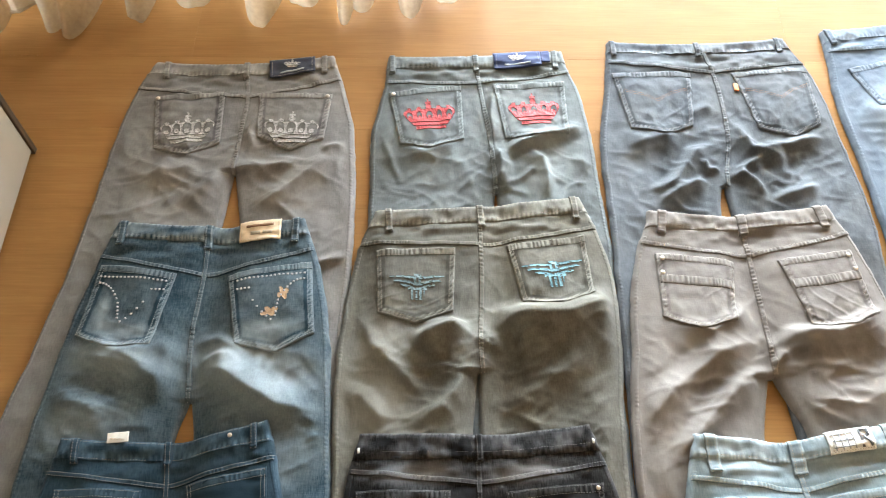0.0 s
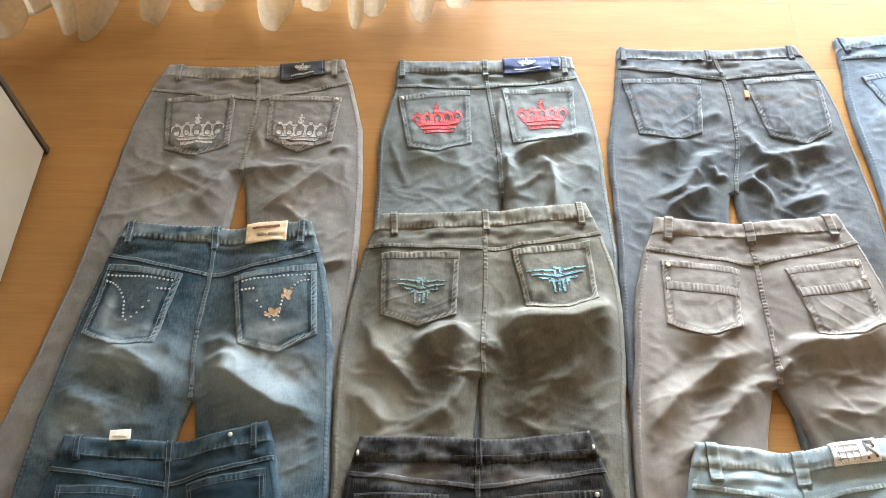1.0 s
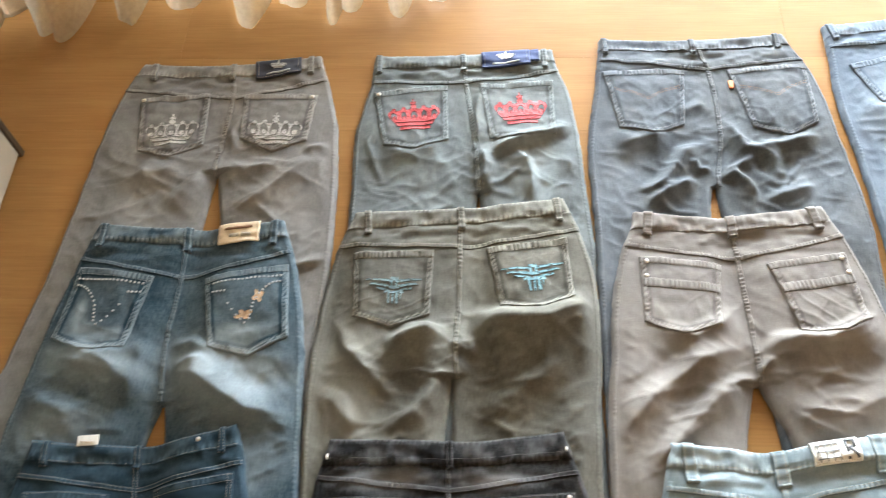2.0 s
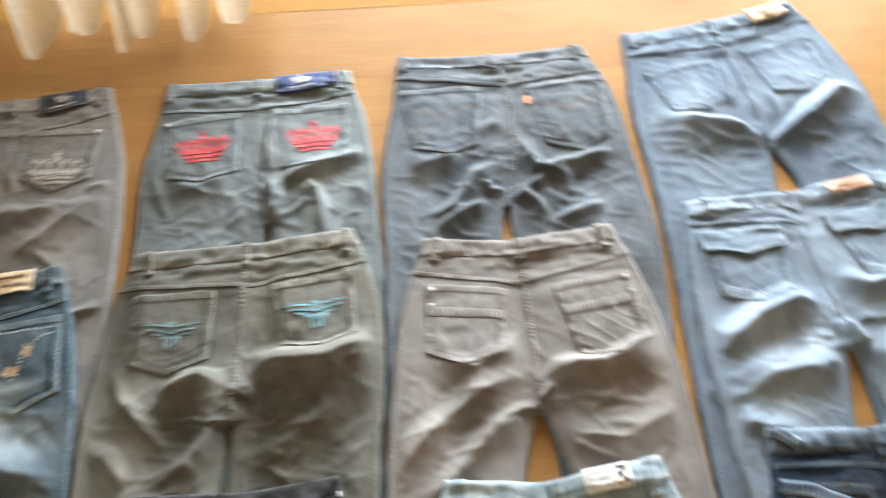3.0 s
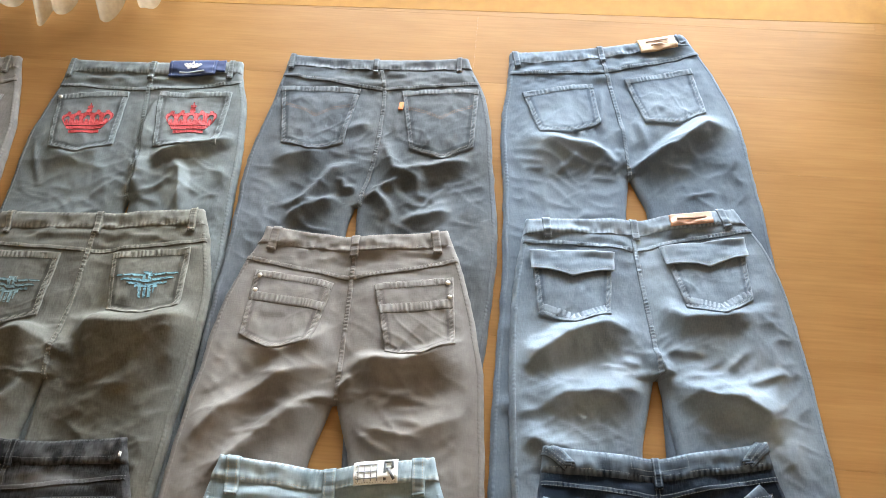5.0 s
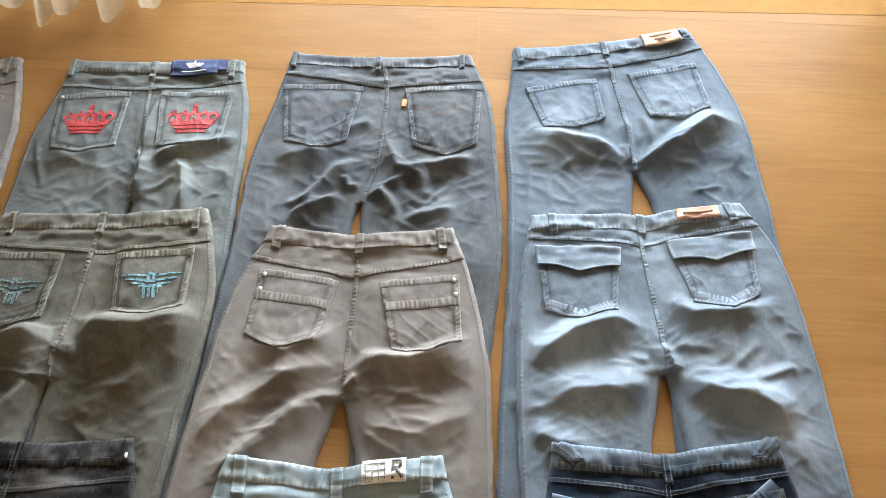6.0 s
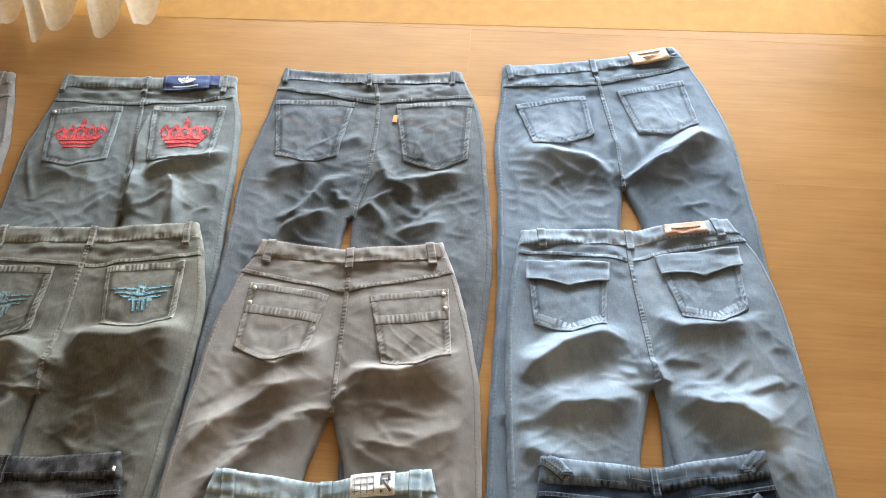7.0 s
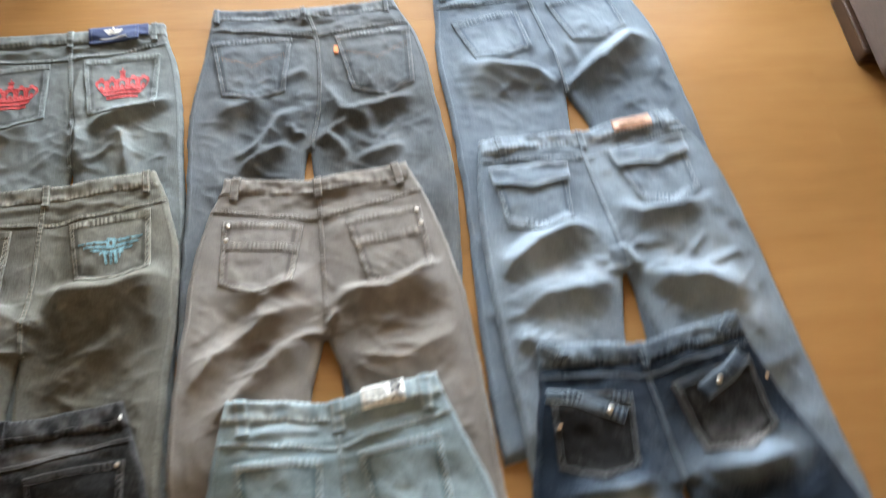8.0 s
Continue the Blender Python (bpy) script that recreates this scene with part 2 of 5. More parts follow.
# ---- the floor of cloth that later jeans lie on ----
HX0, HY0, HSTEP, HNX, HNY = -1.5, -2.3, 0.006, 500, 420
heap = np.zeros((HNX, HNY))


def blur(a, r):
    k = np.exp(-0.5 * (np.arange(-2 * r, 2 * r + 1) / r) ** 2)
    k /= k.sum()
    a = np.apply_along_axis(lambda c: np.convolve(np.pad(c, 2 * r, mode="edge"), k, "valid"), 0, a)
    return np.apply_along_axis(lambda c: np.convolve(np.pad(c, 2 * r, mode="edge"), k, "valid"), 1, a)


def sample(a, x, y):
    fx = np.clip((x - HX0) / HSTEP, 0, HNX - 1.001)
    fy = np.clip((y - HY0) / HSTEP, 0, HNY - 1.001)
    i, j = fx.astype(int), fy.astype(int)
    p, q = fx - i, fy - j
    return a[i, j] * (1 - p) * (1 - q) + a[i + 1, j] * p * (1 - q) + a[i, j + 1] * (1 - p) * q + a[i + 1, j + 1] * p * q


def curve_of(stations, soft=0.02):
    """A smooth line u(v) through (v, u) stations."""
    v = np.linspace(-0.02, 1.1, 561)
    s = np.array(stations)
    u = np.interp(v, s[:, 0], s[:, 1])
    r = max(1, int(soft / 0.002))
    k = np.exp(-0.5 * (np.arange(-2 * r, 2 * r + 1) / r) ** 2)
    k /= k.sum()
    pad = np.concatenate([u[0] + (np.arange(-2 * r, 0)) * (u[1] - u[0]), u, u[-1] + (np.arange(1, 2 * r + 1)) * (u[-1] - u[-2])])
    return v, np.convolve(pad, k, "valid")


def ridge(u, v, amp, up, down, *line):
    """A fold along a broken line: it rises over the width up and falls over the width down, to the right of the way along it."""
    pts = list(zip(line[0::2], line[1::2]))
    lens = [math.dist(a, b) for a, b in zip(pts, pts[1:])]
    whole, run = sum(lens), 0.0
    best, side, along = np.full(np.shape(u), 9.0), np.zeros(np.shape(u)), np.zeros(np.shape(u))
    for (u0, v0), (u1, v1), ln in zip(pts, pts[1:], lens):
        du, dv = (u1 - u0) / ln, (v1 - v0) / ln
        t = np.clip((u - u0) * du + (v - v0) * dv, 0, ln)
        d = np.hypot(u - u0 - t * du, v - v0 - t * dv)
        near = d < best
        best = np.where(near, d, best)
        side = np.where(near, (v - v0) * du - (u - u0) * dv, side)
        along = np.where(near, (run + t) / whole, along)
        run += ln
    x = np.clip(best / np.where(side > 0, down, up), 0, 1)
    fall = 0.8 * (1 - x) ** 2.6 + 0.2 * (1 - x) ** 2 * (1 + 2 * x)
    rise = 0.55 * (0.5 + 0.5 * np.cos(math.pi * x)) + 0.45 * (1 - x) ** 2
    end = np.clip(np.minimum(along, 1 - along) / 0.3, 0, 1)
    return 1.4 * amp * np.where(side > 0, fall, rise) * (0.12 + 0.88 * end * end * (3 - 2 * end))


class Jeans:
    """One pair of jeans lying on its front: u runs across, v from the waist to the hems."""

    def __init__(self, label, at, turn, width, left, right, centre, inner_l, inner_r, folds, mat, thread,
                 dip=0.012, band=0.038, hem=1.02, thick=0.013, wash=(), seed=0, yoke=(0.07, 0.10, 0.07), rough=1.0, seat=(0.235, 0.009, 0.15), wear=1.0):
        self.seat, self.wear = seat, wear
        self.o, self.turn = at, radians(turn)
        self.e = (math.cos(self.turn), math.sin(self.turn))
        self.d = (math.sin(self.turn), -math.cos(self.turn))
        self.width, self.dip, self.band, self.hem, self.thick, self.seed = width, dip, band, hem, thick, seed
        self.mat, self.thread, self.folds, self.washes, self.yoke, self.rough = mat, thread, folds, wash, yoke, rough
        self.vv, self.Lc = curve_of(left)
        self.Rc = curve_of(right)[1]
        self.Cc = curve_of(centre)[1]
        # cloth edges wander a little
        for k, edge in ((3.0, self.Lc), (8.0, self.Rc)):
            edge += 0.0014 * vnoise(self.vv * 26 + 5 * seed, k + 0 * self.vv) + 0.0008 * vnoise(self.vv * 75 + 3 * seed, k + 0 * self.vv)
        self.cv = inner_l[0][0]
        self.ILc = curve_of([(self.cv - 0.1, np.interp(self.cv - 0.1, self.vv, self.Cc))] + list(inner_l), 0.012)[1]
        self.IRc = curve_of([(self.cv - 0.1, np.interp(self.cv - 0.1, self.vv, self.Cc))] + list(inner_r), 0.012)[1]
        self.base = blur(heap, 3)
        # small sharp creases that run out from the crotch and from under the pockets
        rs = random.Random(seed * 17 + 3)
        cu = float(np.interp(self.cv, self.vv, self.Cc))
        for k in range(11):
            sg = -1 if k % 2 else 1
            a = radians(rs.uniform(-35, 55))
            u0, v0 = cu + sg * rs.uniform(0.01, 0.10), self.cv + rs.uniform(-0.06, 0.10)
            ln = rs.uniform(0.05, 0.12)
            u1, v1 = u0 + sg * ln * math.cos(a), v0 + ln * math.sin(a)
            w = rs.uniform(0.008, 0.016)
            way = (u0, v0, u1, v1) if u0 < u1 else (u1, v1, u0, v0)
            self.folds = list(self.folds) + [(rs.uniform(0.0015, 0.0035), w, 0.8 * w) + way]
        self.root = empty("jeans", pose(at[0], at[1], 0, 0, 0, turn), label, "jeans", "jeans laid out in rows")
        self.root_label = label

    def L(self, v): return np.interp(v, self.vv, self.Lc)
    def R(self, v): return np.interp(v, self.vv, self.Rc)
    def C(self, v): return np.interp(v, self.vv, self.Cc)
    def IL(self, v): return np.where(v < self.cv, self.C(v), np.minimum(np.interp(v, self.vv, self.ILc), np.interp(v, self.vv, self.IRc)))
    def IR(self, v): return np.where(v < self.cv, self.C(v), np.maximum(np.interp(v, self.vv, self.IRc), np.interp(v, self.vv, self.ILc)))

    def world(self, u, v):
        return self.o[0] + u * self.e[0] + v * self.d[0], self.o[1] + u * self.e[1] + v * self.d[1]

    def sag(self, u, v):
        """The waist dips a little at its middle."""
        w = self.width / 2
        return v + self.dip * np.clip(1 - (u / w) ** 2, 0, 1) * np.exp(-np.clip(v, 0, 9) / 0.12)

    def edge(self, u, v):
        d = np.minimum(u - self.L(v), self.R(v) - u)
        low = v > self.cv
        gap = np.maximum(self.IL(v) - u, u - self.IR(v))
        d = np.where(low, np.minimum(d, gap), d)
        d = np.minimum(d, self.hem - v)
        top = v - self.dip * np.clip(1 - (u / (self.width / 2)) ** 2, 0, 1) * np.exp(-np.clip(v, 0, 9) / 0.12)
        return np.minimum(d, top + 0.001)

    def relief(self, u, v):
        d = np.clip(self.edge(u, v), 0, 1)
        r = 0.011
        q = np.clip(d / r, 0, 1)
        h = self.thick * np.sqrt(np.clip(1 - (1 - q) ** 2, 0, 1))
        soft = np.clip((d - 0.002) / 0.035, 0, 1)
        soft = soft * soft * (3 - 2 * soft)
        f = np.zeros_like(h)
        for fold in self.folds:
            f += ridge(u, v, *fold)
        f = 0.075 * np.tanh(f / 0.075)
        # the seat stands up under the pockets and falls away below them
        cl = 0.5 * (self.L(v) + self.C(v))
        cr = 0.5 * (self.R(v) + self.C(v))
        for c, k in ((cl, 1.0), (cr, -1.0)):
            t = v - (self.seat[0] + self.seat[2] * k * (u - c))
            up = np.exp(-np.clip(-t, 0, 9) ** 2 / 0.013)
            dn = np.clip(1 - np.clip(t, 0, 9) / 0.115, 0, 1)
            dn = dn * dn * (3 - 2 * dn) * 0.5 + 0.5 * dn
            f = f + self.seat[1] * np.where(t < 0, up, dn) * np.exp(-((u - c) / 0.085) ** 2)
        below = np.clip((v - 0.06) / 0.08, 0, 1)
        a = 11.3 * self.seed
        n = 0.0035 * vnoise(u * 14 + a, v * 10 + 3 * a) * (0.3 + 0.7 * below) + 0.0016 * vnoise(u * 34 + v * 12 + a, v * 30 - u * 9 + a) + 0.0006 * vnoise(u * 90 + a, v * 80 + a)
        # creases: sharp-crested, warped, running slantwise away from the crotch
        wu, wv = u + 0.02 * vnoise(u * 13 + a, v * 13), v + 0.02 * vnoise(u * 12, v * 14 + a)
        sg = np.sign(u - self.C(np.minimum(v, self.cv)))
        k1 = 1 - np.abs(vnoise(wu * 11 + a, (wv - 0.35 * sg * wu) * 26 + a))
        k2 = 1 - np.abs(vnoise(wu * 24 + 2 * a, (wv + 0.5 * sg * wu) * 44 + a))
        k3 = 0.5 + 0.5 * vnoise(u * 9 + 5 * a, v * 8)
        n += (0.22 + 0.78 * np.clip((v - 0.20) / 0.09, 0, 1)) * below * (0.0042 * k1 ** 3 * k3 + 0.0026 * k2 ** 3)
        c1 = vnoise(wu * 15 + 3 * a, (wv - 0.6 * sg * wu) * 30 + 2 * a)
        c2 = vnoise(wu * 26 - a, (wv + 0.9 * sg * wu) * 20 + 4 * a)
        n += below * k3 * (0.0024 * np.exp(-(c1 / 0.12) ** 2) + 0.0015 * np.exp(-(c2 / 0.10) ** 2)) * np.clip((v - 0.12) / 0.1, 0.25, 1)
        # crumples across the band and the yoke
        n += (1 - below) * (0.0040 * vnoise(u * 11 + a, v * 38 + 2 * a) + 0.0030 * vnoise(u * 22 + a, v * 75 + a) + 0.0022 * vnoise(u * 55 + a, v * 110 + a))
        h = h + (f * (0.15 + 0.85 * below) + n * self.rough) * soft
        h = h + np.where(v < self.band, 0.0008, 0.0) * q
        return np.maximum(h, 0.0008 * q)

    def surf(self, u, v):
        x, y = self.world(u, v)
        return sample(self.base, x, y) + 0.0015 + self.relief(u, v)

    def wash(self, u, v):
        """Worn pale: along the edges, over the seat and down the thighs; some spots paint lit folds too."""
        d = np.clip(self.edge(u, v), 0, 1)
        w = 0.12 * np.exp(-(d / 0.005) ** 2) * (0.6 + 0.8 * vnoise(u * 90, v * 90 + self.seed))
        for cu, cv, ru, rv, amp in self.washes:
            w = w + 0.75 * amp * np.exp(-((u - cu) / ru) ** 2 - ((v - cv) / rv) ** 2) * (0.85 + 0.3 * vnoise(u * 30 + self.seed, v * 22))
        return w

    def sheet(self, name, U, V, raise_=0.0, solid=0.003, mat=None, parent=None, label="", wash=0.0, extra=None):
        """Cloth cut to the grid U, V, lying on the surface."""
        z = self.surf(U, V) + raise_
        if extra is not None:
            z = z + extra
        top = np.stack([U, -V, z], -1)
        bot = np.stack([U, -V, np.maximum(z - solid, sample(self.base, *self.world(U, V)) + 0.0006)], -1)
        verts, faces = closed_grid(top, bot)
        w = (self.wash(U, V) + wash).ravel() if not isinstance(wash, np.ndarray) else (self.wash(U, V) + wash).ravel()
        return mesh_part(name, verts, faces, mat or self.mat, parent or self.root, label, np.concatenate([w, w]))

    def panels(self):
        rows = np.concatenate([np.linspace(self.band - 0.004, 0.56, 150), np.linspace(0.566, self.hem, 50)])
        s = np.linspace(0, 1, 66)
        s = 0.5 - 0.5 * np.cos(math.pi * s) * (0.55 + 0.45 * np.abs(np.cos(math.pi * s)))
        V, S = np.meshgrid(rows, s, indexing="ij")
        for side in (0, 1):
            a, b = (self.L(V), self.IL(V)) if side == 0 else (self.IR(V), self.R(V))
            U = a + (b - a) * S
            W = self.sag(U, V)
            z = self.surf(U, W)
            bz = sample(self.base, *self.world(U, W)) + 0.0008
            top, bot = np.stack([U, -W, z], -1), np.stack([U, -W, np.minimum(bz, z - 0.0004)], -1)
            verts, faces = closed_grid(top, bot)
            w = self.wash(U, W).ravel()
            mesh_part("leg", verts, faces, self.mat, self.root, "", np.concatenate([w, w]))

    def waistband(self):
        rows = np.array([0, 0.0015, 0.004, 0.008, 0.013, 0.018, 0.023, 0.028, 0.033, 0.036, self.band])
        s = np.linspace(0, 1, 220)
        V, S = np.meshgrid(rows, s, indexing="ij")
        a, b = self.L(V), self.R(V)
        U = a + (b - a) * S
        W = self.sag(U, V)
        rnd = np.sqrt(np.clip(1 - (1 - np.clip(V / 0.008, 0, 1)) ** 2, 0, 1)) - 1
        pk = (0.0016 * vnoise(U * 110 + self.seed, V * 60) + 0.0014 * vnoise(U * 45 + self.seed, V * 120)) * np.clip(V / 0.01, 0, 1)
        rim = np.exp(-((V - 0.004) / 0.004) ** 2) + np.exp(-((self.band - 0.005 - V) / 0.005) ** 2)
        band_w = 0.10 * self.wear + 0.13 * vnoise(U * 60, V * 60 + self.seed) + self.wear * rim * (0.10 + 0.26 * np.sin(U * (2 * math.pi / 0.009) + 5.0 * vnoise(U * 40, V * 30 + self.seed)) * (0.7 + 0.3 * vnoise(U * 50, V * 20)))
        self.band_ob = self.sheet("waistband", U, W, 0.0015, 0.012, wash=band_w, extra=pk + 0.003 * rnd)
        self.stitch([(self.L(np.array(0.03)) + 0.006, 0.034), (0.0, 0.034 + 0.0), (self.R(np.array(0.03)) - 0.006, 0.034)], self.band_ob, lift=0.0020, sag=True)
        self.stitch([(self.L(np.array(0.0)) + 0.006, 0.0055), (0.0, 0.0055), (self.R(np.array(0.0)) - 0.006, 0.0055)], self.band_ob, lift=0.0020, sag=True)

    def line(self, pts, step):
        p = np.array([(float(a), float(b)) for a, b in pts])
        seg = np.hypot(*np.diff(p, axis=0).T)
        t = np.concatenate([[0], np.cumsum(seg)])
        n = max(3, int(t[-1] / step))
        q = np.linspace(0, t[-1], n)
        return np.stack([np.interp(q, t, p[:, 0]), np.interp(q, t, p[:, 1])], 1)

    def stitch(self, pts, parent, lift=0.002, sag=False, mat=None, long=0.0034, wide=0.0012, name="stitching", pk=None):
        """A run of single stitches along a line."""
        q = self.line(pts, long * 1.22)
        if sag:
            q[:, 1] = self.sag(q[:, 0], q[:, 1])
        tan = np.gradient(q, axis=0)
        tan /= np.linalg.norm(tan, axis=1, keepdims=True) + 1e-9
        nor = np.stack([-tan[:, 1], tan[:, 0]], 1)
        n = len(q)
        pts6 = [q - tan * long / 2, q + nor * wide / 2, q + tan * long / 2, q - nor * wide / 2, q]
        P = np.stack(pts6, 1)
        z = self.surf(P[..., 0], P[..., 1]) + lift
        if pk is not None:
            z = z + 0.0016 * pk * vnoise(P[..., 0] * 125 + 3, P[..., 1] * 125) + 0.0012 * vnoise(P[..., 0] * 60, P[..., 1] * 55 + self.seed)
        z[:, 4] += 0.0007
        verts = np.stack([P[..., 0], -P[..., 1], z], -1).reshape(-1, 3)
        a = np.arange(n)[:, None] * 5
        tri = np.array([[0, 1, 4], [1, 2, 4], [2, 3, 4], [3, 0, 4]])
        faces = (a[:, :, None] + tri[None]).reshape(-1, 3)
        return tagged(mesh_part(name, verts, faces[:, ::-1], mat or self.thread, parent), kind="stuff")

    def ribbon(self, name, pts, wide, lift, parent, mat=None, sag=False, worn=0.3, pucker=0.0013, label="", step=0.0015, solid=0.003, pk_on=False, tone=(-0.55, 0.15, 0.35, 0.35, 0.15, -0.55)):
        """A narrow doubled strip of cloth along a line: seams, hems and belt loops."""
        q = self.line(pts, step)
        if sag:
            q[:, 1] = self.sag(q[:, 0], q[:, 1])
        tan = np.gradient(q, axis=0)
        tan /= np.linalg.norm(tan, axis=1, keepdims=True) + 1e-9
        nor = np.stack([-tan[:, 1], tan[:, 0]], 1)
        k = np.array([-1, -0.82, -0.3, 0.3, 0.82, 1.0])
        prof = np.array([-0.9, -0.1, 0.1, 0.1, -0.1, -0.9]) * 0.0013
        P = q[:, None, :] + nor[:, None, :] * (k[None, :, None] * wide / 2)
        run = np.arange(len(q)) * step
        drift = vnoise(run * 45 + 5 * self.seed, np.full(len(q), 2.0 + pts[0][0] * 40))
        pk = np.sin(run * (2 * math.pi / 0.0080) + 5.0 * drift) * (0.30 + 0.45 * vnoise(run * 60, np.full(len(q), 4.0 + self.seed)))
        ex = prof[None, :] + pucker * pk[:, None] * (np.abs(k) < 0.9)[None, :]
        if pk_on:
            ex = ex + 0.0012 * vnoise(P[..., 0] * 60, P[..., 1] * 55 + self.seed)
        w = self.wear * worn * (np.array(tone)[None, :] + 0.80 * pk[:, None] * np.array([0.4, 1, 1, 1, 1, 0.4])[None, :] + 0.15 * drift[:, None])
        return self.sheet(name, P[..., 0], P[..., 1], lift, solid, mat, parent, label, w, ex)

    def loop(self, u, top=-0.003, bottom=0.05, wide=0.012, lean=0.0, mat=None):
        pts = [(u - lean, top + 0.004), (u, (top + bottom) / 2), (u + lean, bottom)]
        ob = self.ribbon("belt_loop", pts, wide, 0.0050, self.root, mat, True, 0.22, 0.0003, solid=0.005, tone=(-0.2, 1.1, 0.1, 0.1, 1.1, -0.2))
        for o in (-0.3, 0.3):
            self.stitch([(a + o * wide, b) for a, b in pts], ob, 0.0054, True)
        self.ribbon("bar_tack", [(u + lean - wide * 0.45, bottom - 0.003), (u + lean + wide * 0.45, bottom - 0.003)], 0.004, 0.0062, ob, mat, True, 0.2, 0.0003)
        return ob

    def seams(self):
        yl, yc, yr = self.yoke
        c = lambda v: float(self.C(np.array(v)))
        l, r = float(self.L(np.array(yl))), float(self.R(np.array(yr)))
        w = 0.009
        for pts in ([(l + 0.004, yl), (l * 0.5 + c(yc) * 0.5, yl * 0.42 + yc * 0.58), (c(yc) - 0.004, yc)],
                    [(c(yc) + 0.004, yc), (r * 0.5 + c(yc) * 0.5, yr * 0.42 + yc * 0.58), (r - 0.004, yr)]):
            ob = self.ribbon("yoke_seam", pts, w, 0.0020, self.root, worn=0.24, pucker=0.0012)
            for o in (-0.0028, 0.0028):
                self.stitch([(a, b + o) for a, b in pts], ob, 0.0030)
        pts = [(c(v), v) for v in np.linspace(self.band + 0.012, self.cv + 0.002, 12)]
        ob = self.ribbon("seat_seam", pts, w, 0.0018, self.root, worn=0.20)
        for o in (-0.0028, 0.0028):
            self.stitch([(a + o, b) for a, b in pts], ob, 0.0030)
        # outer side seams
        for fn, sgn in ((self.L, 1), (self.R, -1)):
            pts = [(float(fn(np.array(v))) + sgn * 0.008, v) for v in np.linspace(self.band + 0.02, self.hem - 0.01, 30)]
            self.ribbon("side_seam", pts, 0.007, 0.0004, self.root, worn=0.10, pucker=0.0008, step=0.002)

    def pocket_frame(self, p):
        cu, cv, wt, wb, h, tip, ang = p
        ca, sa = math.cos(radians(ang)), math.sin(radians(ang))
        return lambda a, b: (cu + a * ca + b * sa, cv - a * sa + b * ca)

    def pocket(self, p, thread=None, worn=0.34, shade=0.0, mat=None):
        """p: top middle u, v; widths above and below; side height; drop of the tip; turn."""
        cu, cv, wt, wb, h, tip, ang = p
        fr = self.pocket_frame(p)
        a, b = np.meshgrid(np.linspace(0, 1, 60), np.linspace(-1, 1, 60), indexing="ij")
        low = h + tip * (1 - np.abs(b))
        y = a * low
        half = (wt + (wb - wt) * a) / 2
        U, V = fr(b * half, y)
        rimd = np.minimum(np.minimum(a * h, (1 - a) * h), (1 - np.abs(b)) * half)
        rung = np.sin((U + V) * (2 * math.pi / 0.0095) + 4.0 * vnoise(U * 70 + self.seed, V * 70)) * np.where(a * h < 0.016, 0.3, 1.0)
        rim = np.exp(-((rimd - 0.006) / 0.0045) ** 2)
        worn_a = worn * (0.35 * np.exp(-(rimd / 0.0025) ** 2) + rim * (0.08 + 0.58 * rung * (0.6 + 0.4 * vnoise(U * 40, V * 40 + self.seed))) - 0.55 * np.exp(-((rimd - 0.0125) / 0.003) ** 2))
        ex = 0.0008 * np.sqrt(np.clip(rimd / 0.004, 0, 1)) + 0.0016 * vnoise(U * 125 + 3, V * 125) * np.exp(-(rimd / 0.009) ** 2) + 0.0007 * rung * rim + 0.0012 * vnoise(U * 60, V * 55 + self.seed) * np.clip(rimd / 0.01, 0, 1)
        ob = self.sheet("pocket", U, V, 0.0032, 0.006, mat, wash=worn_a - shade, extra=ex)
        # hem across the opening
        e = 0.008
        hem = [fr(-wt / 2 + 0.001, e), fr(0, e), fr(wt / 2 - 0.001, e)]
        hp = self.ribbon("pocket_hem", hem, 0.015, 0.0046, ob, worn=worn, pucker=0.0009, pk_on=True)
        th = thread or self.thread
        for off in (0.003, 0.014):
            self.stitch([fr(-wt / 2 + 0.003, off), fr(wt / 2 - 0.003, off)], hp, 0.0062, mat=th)
        for ins in (0.0028, 0.0085):
            hb, ht = wb / 2 - ins, wt / 2 - ins
            self.stitch([fr(-ht, 0.004), fr(-hb, h - ins * 0.4), fr(0, h + tip - ins), fr(hb, h - ins * 0.4), fr(ht, 0.004)], ob, 0.0048, mat=th, pk=0.9 if ins < 0.005 else 0.41)
        return ob, fr

    def patch(self, name, u, v, w, h, mat, ang=0.0, lift=0.0075, label="", parent=None, thread=None):
        a, b = np.meshgrid(np.linspace(-0.5, 0.5, 16), np.linspace(-0.5, 0.5, 26), indexing="ij")
        ca, sa = math.cos(radians(ang)), math.sin(radians(ang))
        U, V = u + b * w * ca + a * h * sa, v - b * w * sa + a * h * ca
        V = self.sag(U, V)
        ob = self.sheet(name, U, V, lift, 0.003, mat, parent, label, extra=0.0006 * vnoise(U * 70, V * 70))
        if thread:
            k = 0.44
            cs = [(-k, -k), (k, -k), (k, k), (-k, k), (-k, -k)]
            self.stitch([(u + x * w * ca + y * h * sa, v - x * w * sa + y * h * ca) for x, y in cs], ob, lift + 0.0006, True, thread)
        return ob

    def bar(self, u, v, w, h, mat, parent, lift=0.0082, ang=0.0, name="print"):
        ca, sa = math.cos(radians(ang)), math.sin(radians(ang))
        a, b = np.meshgrid(np.linspace(-0.5, 0.5, 3), np.linspace(-0.5, 0.5, max(3, int(w / 0.004))), indexing="ij")
        U, V = u + b * w * ca + a * h * sa, v - b * w * sa + a * h * ca
        return self.sheet(name, U, self.sag(U, V), lift, 0.0008, mat, parent)

